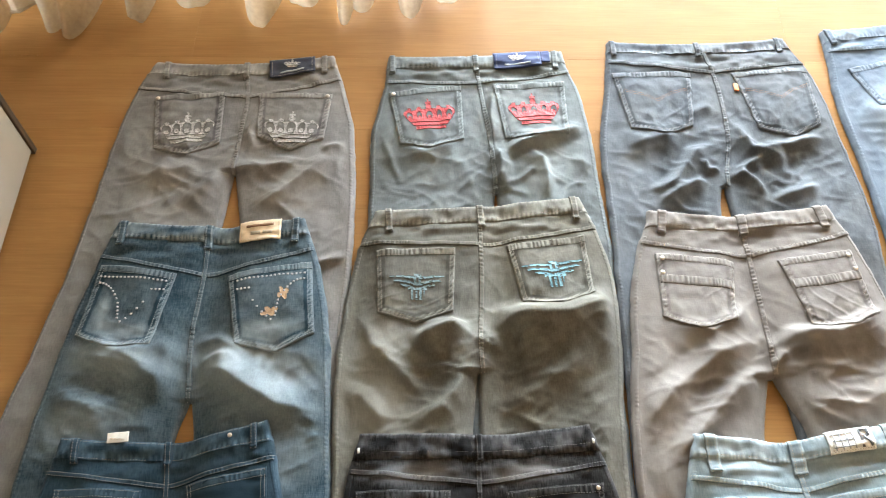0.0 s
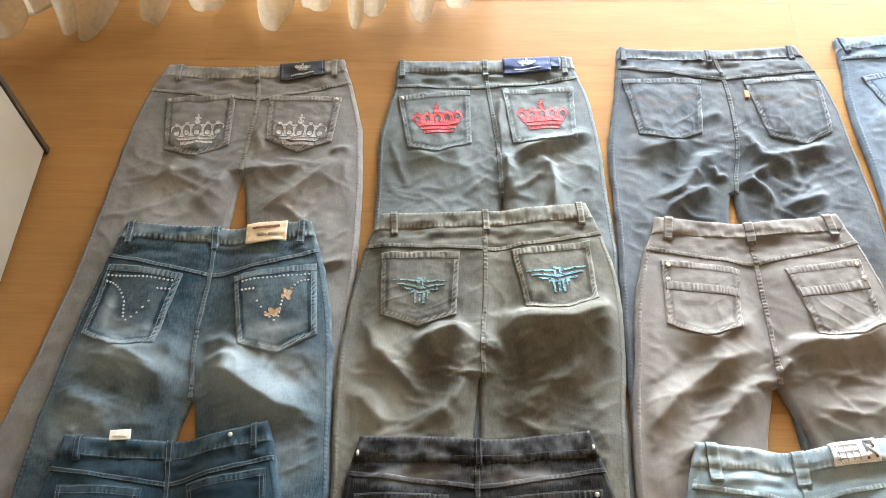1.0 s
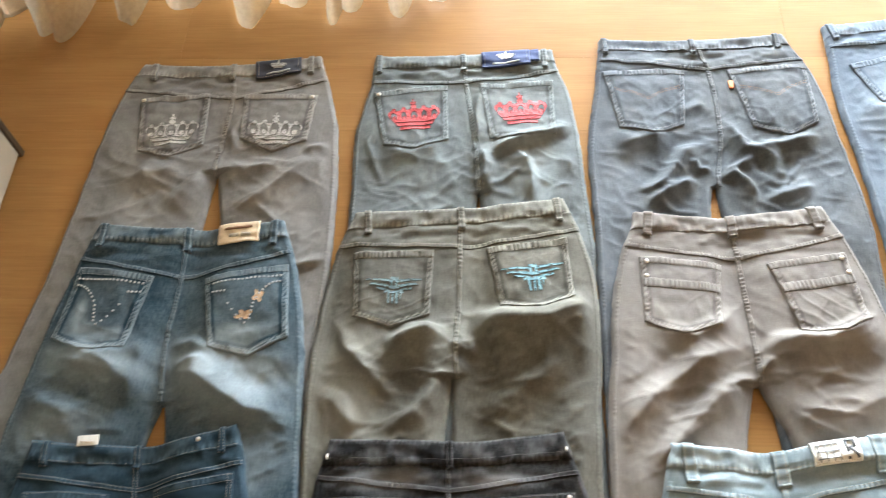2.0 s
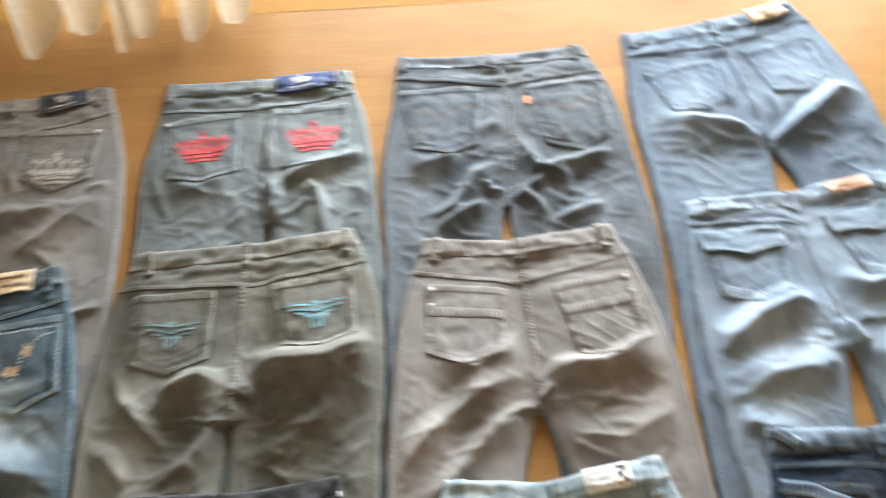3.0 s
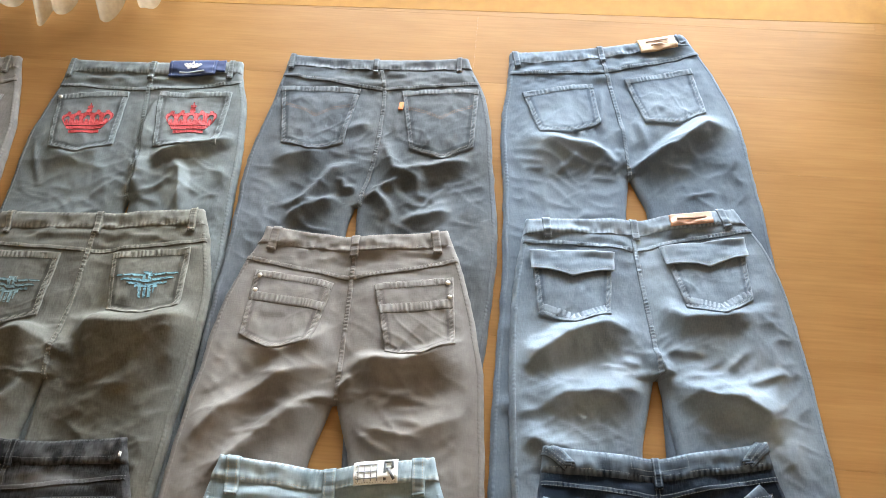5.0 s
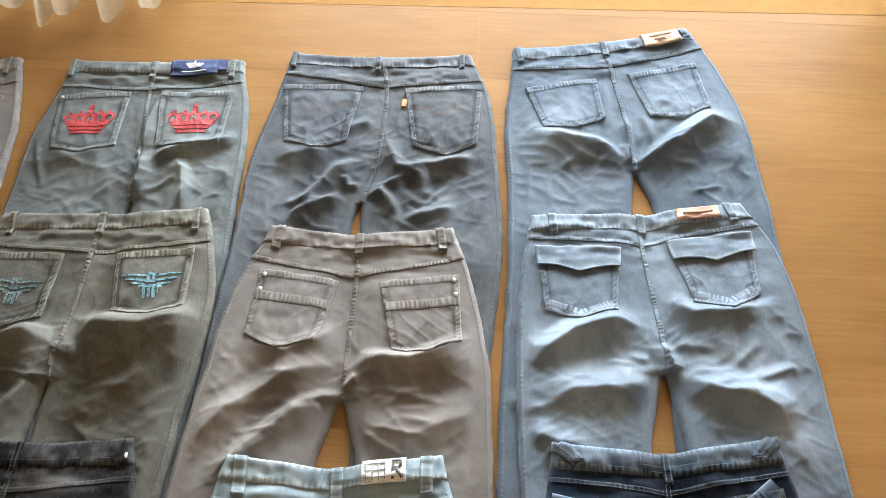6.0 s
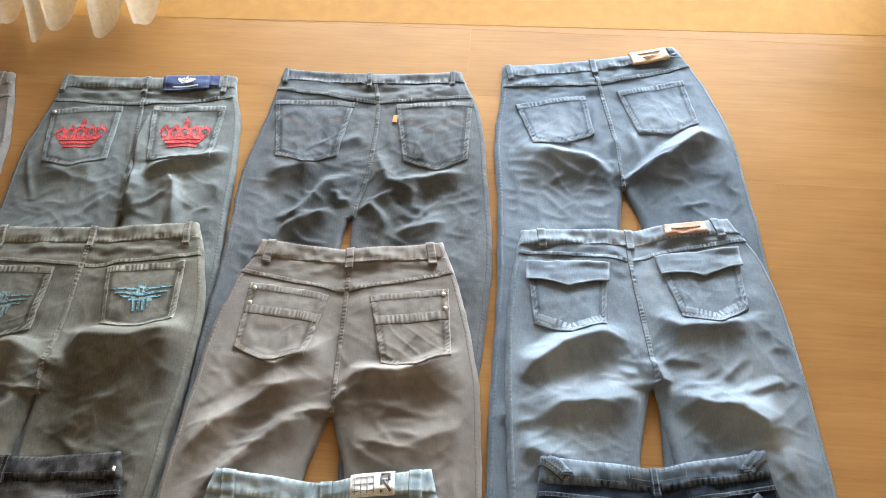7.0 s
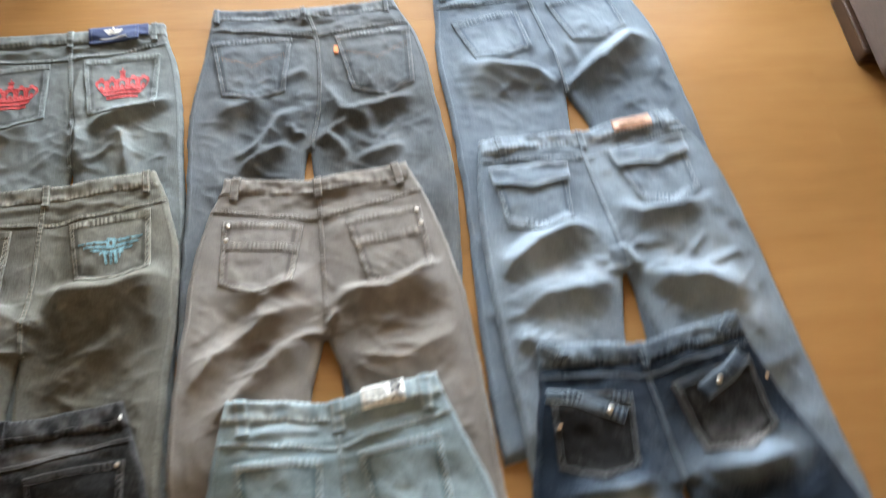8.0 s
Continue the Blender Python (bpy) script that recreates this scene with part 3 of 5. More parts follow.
    def emblem(self, name, fr, a0, b0, w, h, inside, mat, parent, cell=0.0011, lift=0.0055, label=""):
        """A flat figure sewn on a pocket, cut to the shape that inside(x, y) gives for x in -1..1, y in 0..1."""
        nx, ny = int(w / cell), int(h / cell)
        i, j = np.meshgrid(np.arange(nx + 1), np.arange(ny + 1), indexing="ij")
        A, B = a0 + (i / nx - 0.5) * w, b0 + (0.5 - j / ny) * h
        U, V = fr(A, B)
        z = self.surf(U, V) + lift + 0.0012 * vnoise(U * 60, V * 55 + self.seed) + 0.0005 * vnoise(A * 700, B * 260)
        ci, cj = np.meshgrid(np.arange(nx), np.arange(ny), indexing="ij")
        keep = inside((ci + 0.5) / nx * 2 - 1, (cj + 0.5) / ny)
        a = (ci * (ny + 1) + cj)[keep]
        quad = np.stack([a, a + 1, a + ny + 2, a + ny + 1], 1)
        used, inv = np.unique(quad, return_inverse=True)
        inv = inv.reshape(quad.shape)
        top = np.stack([U, -V, z], -1).reshape(-1, 3)[used]
        k = len(top)
        verts = np.concatenate([top, top - (0, 0, 0.0016)])
        # rim: edges that belong to one cell only
        ed = np.concatenate([inv[:, [0, 1]], inv[:, [1, 2]], inv[:, [2, 3]], inv[:, [3, 0]]])
        key = np.sort(ed, 1)
        _, first, cnt = np.unique(key[:, 0].astype(np.int64) * 1000000 + key[:, 1], return_index=True, return_counts=True)
        rim = ed[first[cnt == 1]]
        side = np.stack([rim[:, 0], rim[:, 0] + k, rim[:, 1] + k, rim[:, 1]], 1)
        faces = np.concatenate([inv[:, ::-1], inv + k, side])
        return mesh_part(name, verts, faces, mat, parent, label)

    def stud(self, u, v, r, mat, parent, lift=0.005, name="rivet"):
        bm = bmesh.new()
        bmesh.ops.create_uvsphere(bm, u_segments=10, v_segments=6, radius=r)
        bmesh.ops.scale(bm, vec=(1, 1, 0.5), verts=bm.verts)
        z = float(self.surf(np.array([u]), np.array([v]))[0]) + lift
        bmesh.ops.translate(bm, vec=(u, -v, z), verts=bm.verts)
        return part(name, bm, mat, parent, smooth=True)

    def settle(self):
        """Add this pair to the heap that the next ones lie on."""
        gx = HX0 + np.arange(HNX) * HSTEP
        gy = HY0 + np.arange(HNY) * HSTEP
        X, Y = np.meshgrid(gx, gy, indexing="ij")
        du, dv = X - self.o[0], Y - self.o[1]
        u = du * self.e[0] + dv * self.e[1]
        v = du * self.d[0] + dv * self.d[1]
        on = (self.edge(u, v) > 0) & (v > 0) & (v < self.hem)
        h = np.where(on, self.surf(u, np.clip(v, 0, 1.05)) + np.where(v < self.band, 0.005, 0.001), 0)
        np.maximum(heap, h, out=heap)


def finish(j):
    j.panels()
    j.waistband()
    j.seams()
    j.settle()


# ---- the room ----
# Floor colour free of window glare, painted as a separate matte orange.
M_GLARE_END = plain("glare_end_orange", (0.25, 0.112, 0.010), (0.30, 0.138, 0.014), 0.85, 30.0, bumpy=0.05)
ROOM_X0, ROOM_X1, ROOM_Y0, ROOM_H = -1.80, 3.00, -3.20, 2.55


def setting(name, bm, mat, label, category):
    return tagged(part(name, bm, mat), label, category, kind="structure")


setting("ground", box_bm(-30, 30, -30, 60, -0.6, -0.5), M_PAVE, "pale paved ground outside the house", "ground")
floor = setting("floor", box_bm(ROOM_X0 - 0.2, ROOM_X1 + 0.2, ROOM_Y0 - 0.2, WALL_Y + 0.2, -0.12, -0.009), M_EDGE,
                "floor laid with orange-brown laminate planks", "floor")
setting("ceiling", box_bm(ROOM_X0 - 0.2, ROOM_X1 + 0.2, ROOM_Y0 - 0.2, WALL_Y + 0.2, ROOM_H, ROOM_H + 0.1), M_CEIL, "plain warm beige painted ceiling, out of view", "ceiling")
setting("wall_west", box_bm(ROOM_X0 - 0.2, ROOM_X0, ROOM_Y0, WALL_Y, -0.009, ROOM_H), M_WALL, "plain ochre painted wall, out of view", "wall")
setting("wall_east", box_bm(ROOM_X1, ROOM_X1 + 0.2, ROOM_Y0, WALL_Y, -0.009, ROOM_H), M_WALL, "plain ochre painted wall, out of view", "wall")
setting("wall_south", box_bm(ROOM_X0 - 0.2, ROOM_X1 + 0.2, ROOM_Y0 - 0.2, ROOM_Y0, -0.009, ROOM_H), M_WALL, "plain ochre painted wall, out of view", "wall")
bm = box_bm(ROOM_X0 - 0.2, WIN_X0, WALL_Y, WALL_Y + 0.2, -0.009, ROOM_H)
box_bm(WIN_X1, ROOM_X1 + 0.2, WALL_Y, WALL_Y + 0.2, -0.009, ROOM_H, bm=bm)
box_bm(WIN_X0, WIN_X1, WALL_Y, WALL_Y + 0.2, -0.009, WIN_Z0, bm=bm)
box_bm(WIN_X0, WIN_X1, WALL_Y, WALL_Y + 0.2, WIN_Z1, ROOM_H, bm=bm)
setting("wall_north", bm, M_WALL, "ochre wall with a wide window opening, out of view", "wall")
# Added strip, not a threshold: paints the floor's orange band past the window reflection.
th = setting("threshold", box_bm(-2.2, 2.35, 0.0, 1.32, -0.004, 0.0005), M_GLARE_END, "matte orange strip laid over the floor where the window reflection ends", "threshold")
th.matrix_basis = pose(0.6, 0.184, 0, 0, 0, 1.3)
setting("baseboard", box_bm(ROOM_X0, WIN_X0 - 0.02, WALL_Y - 0.015, WALL_Y - 0.001, 0.006, 0.07, 0.004), M_TRIM, "orange-brown wooden baseboard", "baseboard")

window = empty("window_1", pose((WIN_X0 + WIN_X1) / 2, WALL_Y + 0.1, WIN_Z0), "wide white-framed window letting in daylight", "window", kind="structure")
hw, hh = (WIN_X1 - WIN_X0) / 2, WIN_Z1 - WIN_Z0
bm = box_bm(-hw, hw, -0.03, 0.03, 0, 0.06, 0.005)
box_bm(-hw, hw, -0.03, 0.03, hh - 0.06, hh, 0.005, bm=bm)
for x in (-hw, hw - 0.06, -0.93):
    box_bm(x, x + 0.06, -0.028, 0.028, 0.058, hh - 0.058, 0.005, bm=bm)
part("window_frame", bm, M_WHITE, window)
part("window_sill", box_bm(-hw, hw, -0.13, -0.032, -0.03, 0.002, 0.006), M_WHITE, window)
for x0, x1 in ((-hw + 0.06, -0.93), (-0.87, hw - 0.06)):
    pane = part("pane", box_bm(x0, x1, -0.004, 0.004, 0.06, hh - 0.06), M_GLASS, window)
    pane.visible_shadow = False


# ---- wardrobe, armchair, curtain ----
def wardrobe():
    x, y0, y1, h = -1.174, -1.78, -0.279, 2.05
    w = empty("wardrobe", pose(x - 0.3, (y0 + y1) / 2, 0), "tall pale beige wardrobe with dark edging, on the floor", "wardrobe")
    l = (y1 - y0) / 2
    part("body", box_bm(-0.28, 0.278, -l, l - 0.013, 0.0, h, 0.003), M_BEIGE, w)
    for k in range(2):
        d = part("door", box_bm(0.281, 0.299, -l + 0.004 + k * l, -0.006 + k * l - 0.008 * k, 0.012, h - 0.02, 0.002), M_BEIGE, w)
        part("handle", box_bm(0.302, 0.318, -0.10 + k * 0.16 - 0.03, -0.088 + k * 0.16 - 0.03, 0.95, 1.12, 0.004), M_METAL, d)
    part("edging", box_bm(-0.28, 0.302, l - 0.012, l + 0.002, 0.0, h, 0.002), M_EDGE, w, "dark brown edge strip")


wardrobe()


def armchair():
    a = empty("armchair", pose(1.352 + 0.42, 0.11, 0), "dark brown upholstered armchair with dark wooden feet", "armchair")
    for x in (-0.42, 0.29):
        part("arm", box_bm(x, x + 0.14, -0.41, 0.42, 0.042, 0.58, 0.025, segs=4), M_UPHOLSTERY, a, smooth=True)
    part("seat", box_bm(-0.275, 0.285, -0.42, 0.25, 0.042, 0.43, 0.03, segs=4), M_UPHOLSTERY, a, smooth=True)
    part("backrest", box_bm(-0.275, 0.285, 0.255, 0.42, 0.042, 0.88, 0.04, segs=4), M_UPHOLSTERY, a, smooth=True)
    for x in (-0.424, 0.354):
        for y in (-0.325, 0.17):
            part("foot", box_bm(x, x + 0.07, y, y + 0.18, 0.0, 0.041, 0.006), M_DARKWOOD, a, "flat dark wooden foot")


armchair()


def curtain():
    c = empty("curtain", pose(-0.74, 0.2, 0.004), "sheer cream voile curtain with a scalloped hem touching the floor", "curtain")
    n, m = 520, 60
    X, Z = np.meshgrid(np.linspace(-1.50, -0.27, n), np.linspace(0, 1, m) ** 1.8, indexing="ij")
    # loose hem: each fold spreads on the floor by its own width and reach
    folds = [(-1.36, 0.060, 0.06), (-1.205, 0.040, 0.11), (-1.145, 0.045, 0.17), (-1.039, 0.044, 0.16), (-0.923, 0.062, 0.12), (-0.767, 0.050, 0.17),
             (-0.661, 0.051, 0.11), (-0.586, 0.026, 0.16), (-0.534, 0.036, 0.13), (-0.442, 0.036, 0.14), (-0.342, 0.044, 0.10)]
    hem = np.zeros_like(X)
    for cx, w, reach in folds:
        d = np.clip(np.abs(X - cx - 0.010 * np.sin(cx * 40) * (1 - Z)) / (w * 0.92), 0, 1)
        hem = np.maximum(hem, reach * np.sqrt(np.clip(1 - d ** 2.6, 0, 1)))
    spread = (1 - Z) ** 7
    pleat = 0.022 * np.sin(X * 52 + 1.5 * np.sin(X * 17)) * Z ** 0.5
    x = X + 0.74 + 0.018 * np.sin(X * 52 + 1.2) * Z ** 0.5
    base = 0.02 - 0.16 * np.clip((-1.12 - X) / 0.16, 0, 1)
    y = base - hem * spread + pleat + 0.05 * Z + 0.004 * vnoise(X * 60, Z * 40) * (1 - Z)
    z = 0.004 + 0.010 * (1 - spread) * (1 - Z) + 0.030 * np.exp(-Z / 0.004) * (1 - np.clip(hem / 0.09, 0, 1)) + 0.006 * (1 + vnoise(X * 45, Z * 60 + 9)) * (1 - Z) ** 3 + Z * 2.28
    front = np.stack([x, y, z], -1)
    back = np.stack([x, y + 0.0012, z], -1)
    verts, faces = closed_grid(front, back)
    mesh_part("drape", verts, faces, M_VOILE, c)
    rail = bmesh.new()
    bmesh.ops.create_cone(rail, cap_ends=True, segments=16, radius1=0.013, radius2=0.013, depth=3.4)
    bmesh.ops.rotate(rail, matrix=Matrix.Rotation(radians(90), 3, 'Y'), verts=rail.verts)
    bmesh.ops.translate(rail, vec=(0.9, 0.26, 2.30), verts=rail.verts)
    tagged(part("curtain_rail", rail, M_METAL, smooth=True), "thin metal curtain rail above the window", "curtain rail")


curtain()

# ---- the jeans ----
GENERIC = [(0.020, 0.05, 0.06, -0.20, 0.25, -0.10, 0.262, -0.03, 0.25), (0.020, 0.05, 0.06, 0.03, 0.25, 0.11, 0.262, 0.20, 0.25),
           (0.018, 0.04, 0.06, -0.20, 0.42, -0.10, 0.36, -0.02, 0.33), (0.018, 0.04, 0.06, 0.03, 0.33, 0.10, 0.37, 0.20, 0.44)]

M_SLATE_INK = plain("slate_print", (0.09, 0.095, 0.10), (0.14, 0.145, 0.15), 0.8, 200.0)
# Brown tint on these three denims stands in for warm bounced light.
D_A1 = denim("grey_denim", (0.205, 0.203, 0.196), (0.52, 0.51, 0.49), tint=(1.05, 1.0, 0.91))
D_A2 = denim("grey_green_denim", (0.125, 0.142, 0.140), (0.40, 0.46, 0.48), tint=(1.05, 1.0, 0.92))
D_A3 = denim("slate_denim", (0.112, 0.132, 0.152), (0.35, 0.39, 0.42), lift=0.11, tint=(1.08, 1.0, 0.90))
D_A4 = denim("mid_blue_denim", (0.108, 0.152, 0.205), (0.37, 0.44, 0.50))
D_B1 = denim("teal_denim", (0.030, 0.080, 0.115), (0.46, 0.53, 0.56), lift=0.05)
D_B2 = denim("olive_denim", (0.126, 0.122, 0.100), (0.45, 0.455, 0.41), tint=(1.05, 1.0, 0.90), lift=0.12)
D_B3 = denim("taupe_denim", (0.226, 0.204, 0.180), (0.48, 0.45, 0.41), streak=0.14)
D_B4 = denim("pale_blue_denim", (0.150, 0.204, 0.262), (0.50, 0.59, 0.67))
D_C1 = denim("deep_blue_denim", (0.016, 0.050, 0.078), (0.15, 0.23, 0.29), lift=0.05)
D_C2 = denim("black_denim", (0.013, 0.013, 0.014), (0.30, 0.31, 0.325), lift=0.0, tint=(1.12, 1.0, 0.88))
D_C3 = denim("turquoise_denim", (0.195, 0.300, 0.345), (0.60, 0.69, 0.72))
D_C4 = denim("navy_denim", (0.020, 0.040, 0.074), (0.34, 0.43, 0.51), lift=-0.02, tint=(0.30, 0.30, 0.34))


def crown(x, y, ribs):
    """A crown: a banded foot, a flaring body with a lobed rim, arched panels between its ribs, and a small cross."""
    ax = np.abs(x)
    w = 0.56 + 0.40 * np.clip((y - 0.1) / 0.38, 0, 1) ** 0.8 - 0.30 * np.clip((y - 0.52) / 0.2, 0, 1) ** 2
    rim = 0.66 - 0.05 * np.abs(np.sin(x * 2.5 * math.pi)) - 0.03 * ax
    shape = (y > 0.02) & (y < rim) & (ax < w)
    slit = (np.abs(y - 0.115) < 0.018) | (np.abs(y - 0.225) < 0.014)
    panel = np.zeros_like(shape)
    for k in (-2, -1, 0, 1, 2):
        cx = k * 0.36 + k * 0.10 * (y - 0.3)
        r = (0.15 if k % 2 == 0 else 0.12) * ribs
        p = (((x - cx) / r) ** 2 + ((y - 0.43) / (0.155 * ribs)) ** 2) < 1
        fleck = (((x - cx) / (0.55 * r)) ** 2 + ((y - 0.36) / 0.07) ** 2) < 1
        panel |= p & ~fleck
    beads = np.zeros_like(shape)
    for k in (-2, -1, 1, 2):
        beads |= (x - k * 0.37) ** 2 + ((y - (0.67 - 0.02 * abs(k))) * 1.5) ** 2 < 0.0055
    cross = ((ax < 0.03) & (y > 0.62) & (y < 0.93)) | ((ax < 0.11) & (y > 0.78) & (y < 0.84)) | (x ** 2 + ((y - 0.70) * 1.5) ** 2 < 0.011)
    return (shape & ~slit & ~panel) | beads | cross


def crown_outline(x, y):
    return crown(x, y, 1.18) & (np.sin(x * 60) * np.sin(y * 38) > -0.75)


def crown_solid(x, y):
    return crown(x, y, 0.80)


def wings(x, y):
    """Two spread wings of three long feathers each, a small head and a fringed tail."""
    ax = np.abs(x)
    lines = np.zeros(np.shape(x), bool)
    for top, reach, drop in ((0.93, 1.0, 0.10), (0.76, 0.84, 0.16), (0.60, 0.62, 0.20)):
        mid = top - drop * (1 - ax / reach) ** 2 - 0.03
        lines |= (np.abs(y - mid) < 0.050 - 0.025 * ax) & (ax < reach) & (ax > 0.10)
    head = (ax < 0.13) & (y > 0.55) & (y < 0.97) & ~((ax < 0.05) & (y > 0.66) & (y < 0.84))
    tail = (ax < 0.30 - 0.2 * (0.5 - y)) & (y > 0.02) & (y < 0.50) & (np.mod(x * 6.5 + 0.5, 1.0) < 0.55)
    bar = (ax < 0.34) & (np.abs(y - 0.43) < 0.045)
    worn = np.sin(x * 23 + 4 * np.sin(y * 9)) * np.sin(y * 31 + x * 5) > 0.62
    return (lines | head | tail | bar) & ~worn


def grey_crown_jeans():
    j = Jeans("grey denim jeans with silver crown embroidery on the pockets", (-0.776, -0.042), 3.5, 0.364,
              [(0, -.190), (.044, -.216), (.149, -.247), (.248, -.262), (.355, -.276), (.495, -.298), (.661, -.334), (.761, -.362), (1.02, -.415)],
              [(0, .182), (.066, .203), (.209, .229), (.346, .229), (.532, .221), (.666, .207), (1.02, .20)],
              [(0, 0), (.117, .010), (.30, -.009)], [(.30, -.009), (.416, -.024), (1.02, -.15)], [(.30, -.007), (.418, .010), (1.02, -.02)],
              [(0.016, 0.05, 0.05, 0.034, 0.392, 0.092, 0.359, 0.156, 0.308, 0.199, 0.259),
               (0.009, 0.02, 0.03, 0.161, 0.261, 0.188, 0.254, 0.217, 0.255), (0.012, 0.03, 0.06, -0.011, 0.3, 0.046, 0.296, 0.126, 0.296),
               (0.013, 0.03, 0.045, -0.097, 0.386, -0.07, 0.356, -0.034, 0.318, -0.019, 0.3),
               (0.01, 0.05, 0.05, -0.172, 0.3, -0.117, 0.3, -0.064, 0.29),
               (0.006, 0.02, 0.02, -0.151, 0.136, -0.109, 0.07, -0.069, 0.06, -0.005, 0.085),
               (0.006, 0.015, 0.02, 0.026, 0.072, 0.078, 0.072, 0.132, 0.092), (0.008, 0.02, 0.02, 0.032, 0.261, 0.018, 0.204, 0.044, 0.156), (0.010, 0.02, 0.015, 0.15, 0.522, 0.19, 0.510, 0.24, 0.492)],
              D_A1, M_GREY_THREAD, dip=0.016, seed=1, yoke=(.073, .112, .070),
              wash=[(-0.15, 0.36, 0.06, 0.09, 0.22), (0.12, 0.40, 0.06, 0.08, 0.25), (-0.1, 0.52, 0.05, 0.2, 0.15)])
    finish(j)
    for u in (-0.165, 0.002, 0.165):
        j.loop(u)
    pl, fr = j.pocket((-0.110, 0.100, 0.144, 0.130, 0.136, 0.027, 2.5))
    pr, fr2 = j.pocket((0.108, 0.110, 0.151, 0.132, 0.118, 0.031, -3.6))
    for p, g in ((pl, fr), (pr, fr2)):
        j.emblem("crown_embroidery", g, 0.0, 0.090, 0.112, 0.088, crown_outline, M_SILVER_EMB, p, label="silver crown embroidery")
    j.stud(*fr(-0.064, 0.008), 0.0045, M_METAL, pl, 0.006)
    j.stud(*fr2(0.066, 0.008), 0.0045, M_METAL, pr, 0.006)
    lab = j.patch("label_patch", 0.098, 0.026, 0.095, 0.048, M_NAVY, 2.0, label="navy woven waist label", thread=M_CREAM_THREAD)
    fl = lambda a, b: (0.098 + a, float(j.sag(np.array(0.098), np.array(0.026))) + b)
    j.emblem("crown_print", fl, 0.0, -0.006, 0.036, 0.020, crown_solid, M_SILVER_EMB, lab, 0.001, 0.0085)
    j.bar(0.098, 0.040, 0.05, 0.0035, M_GREY_INK, lab, 0.0085, 2.0)


def red_crown_jeans():
    j = Jeans("faded grey denim jeans with red crown embroidery on the pockets", (-0.291, -0.023), 2.9, 0.372,
              [(0, -.186), (.086, -.195), (.202, -.223), (.391, -.228), (.6, -.225), (1.02, -.23)],
              [(0, .187), (.047, .195), (.110, .211), (.186, .219), (.221, .222), (.358, .225), (.485, .229), (.635, .217), (.782, .207), (1.02, .20)],
              [(0, 0), (.089, .003), (.235, .016), (.33, .018)], [(.36, .018), (.45, .005), (1.02, -.03)], [(.36, .020), (.45, .022), (1.02, .02)],
              [(0.016, 0.03, 0.022, 0.031, 0.273, 0.105, 0.254, 0.163, 0.238, 0.222, 0.203),
               (0.022, 0.03, 0.03, 0.026, 0.265, 0.033, 0.309, 0.025, 0.36),
               (0.014, 0.02, 0.035, 0.088, 0.266, 0.114, 0.301, 0.12, 0.336, 0.118, 0.391),
               (0.005, 0.015, 0.01, 0.026, 0.36, 0.078, 0.331, 0.109, 0.307), (0.004, 0.012, 0.008, -0.2, 0.225, -0.179, 0.297, -0.161, 0.343),
               (0.01, 0.03, 0.015, 0.031, 0.104, 0.02, 0.18, 0.023, 0.259), (0.007, 0.02, 0.05, -0.172, 0.253, -0.112, 0.27, -0.044, 0.249)],
              D_A2, M_PALE_THREAD, dip=0.007, seed=2, yoke=(.076, .088, .062),
              wash=[(0.12, 0.31, 0.050, 0.09, 0.40), (0.10, 0.20, 0.10, 0.12, 0.08), (-0.09, 0.33, 0.06, 0.10, 0.22), (-0.10, 0.12, 0.08, 0.06, 0.10)])
    finish(j)
    for u in (-0.176, 0.0, 0.168):
        j.loop(u, bottom=0.053)
    pl, fr = j.pocket((-0.110, 0.100, 0.150, 0.129, 0.143, 0.019, 4.0))
    pr, fr2 = j.pocket((0.106, 0.095, 0.150, 0.129, 0.145, 0.010, 1.7))
    for p, g in ((pl, fr), (pr, fr2)):
        j.emblem("crown_embroidery", g, 0.002, 0.070, 0.108, 0.092, crown_solid, M_RED_EMB, p, label="red crown embroidery")
    j.stud(*fr(-0.066, 0.009), 0.0045, M_METAL, pl, 0.006)
    lab = j.patch("label_patch", 0.088, 0.025, 0.100, 0.046, M_NAVY2, 1.0, label="blue woven waist label", thread=M_PALE_THREAD)
    fl = lambda a, b: (0.088 + a, float(j.sag(np.array(0.088), np.array(0.025))) + b)
    j.emblem("crown_print", fl, 0.0, -0.006, 0.040, 0.020, crown_solid, M_WHITE_CLOTH, lab, 0.001, 0.0085)
    j.bar(0.088, 0.039, 0.055, 0.0035, M_GREY_INK, lab, 0.0085)
    j.patch("label_tail", 0.148, 0.022, 0.018, 0.030, M_NAVY2, 1.0)


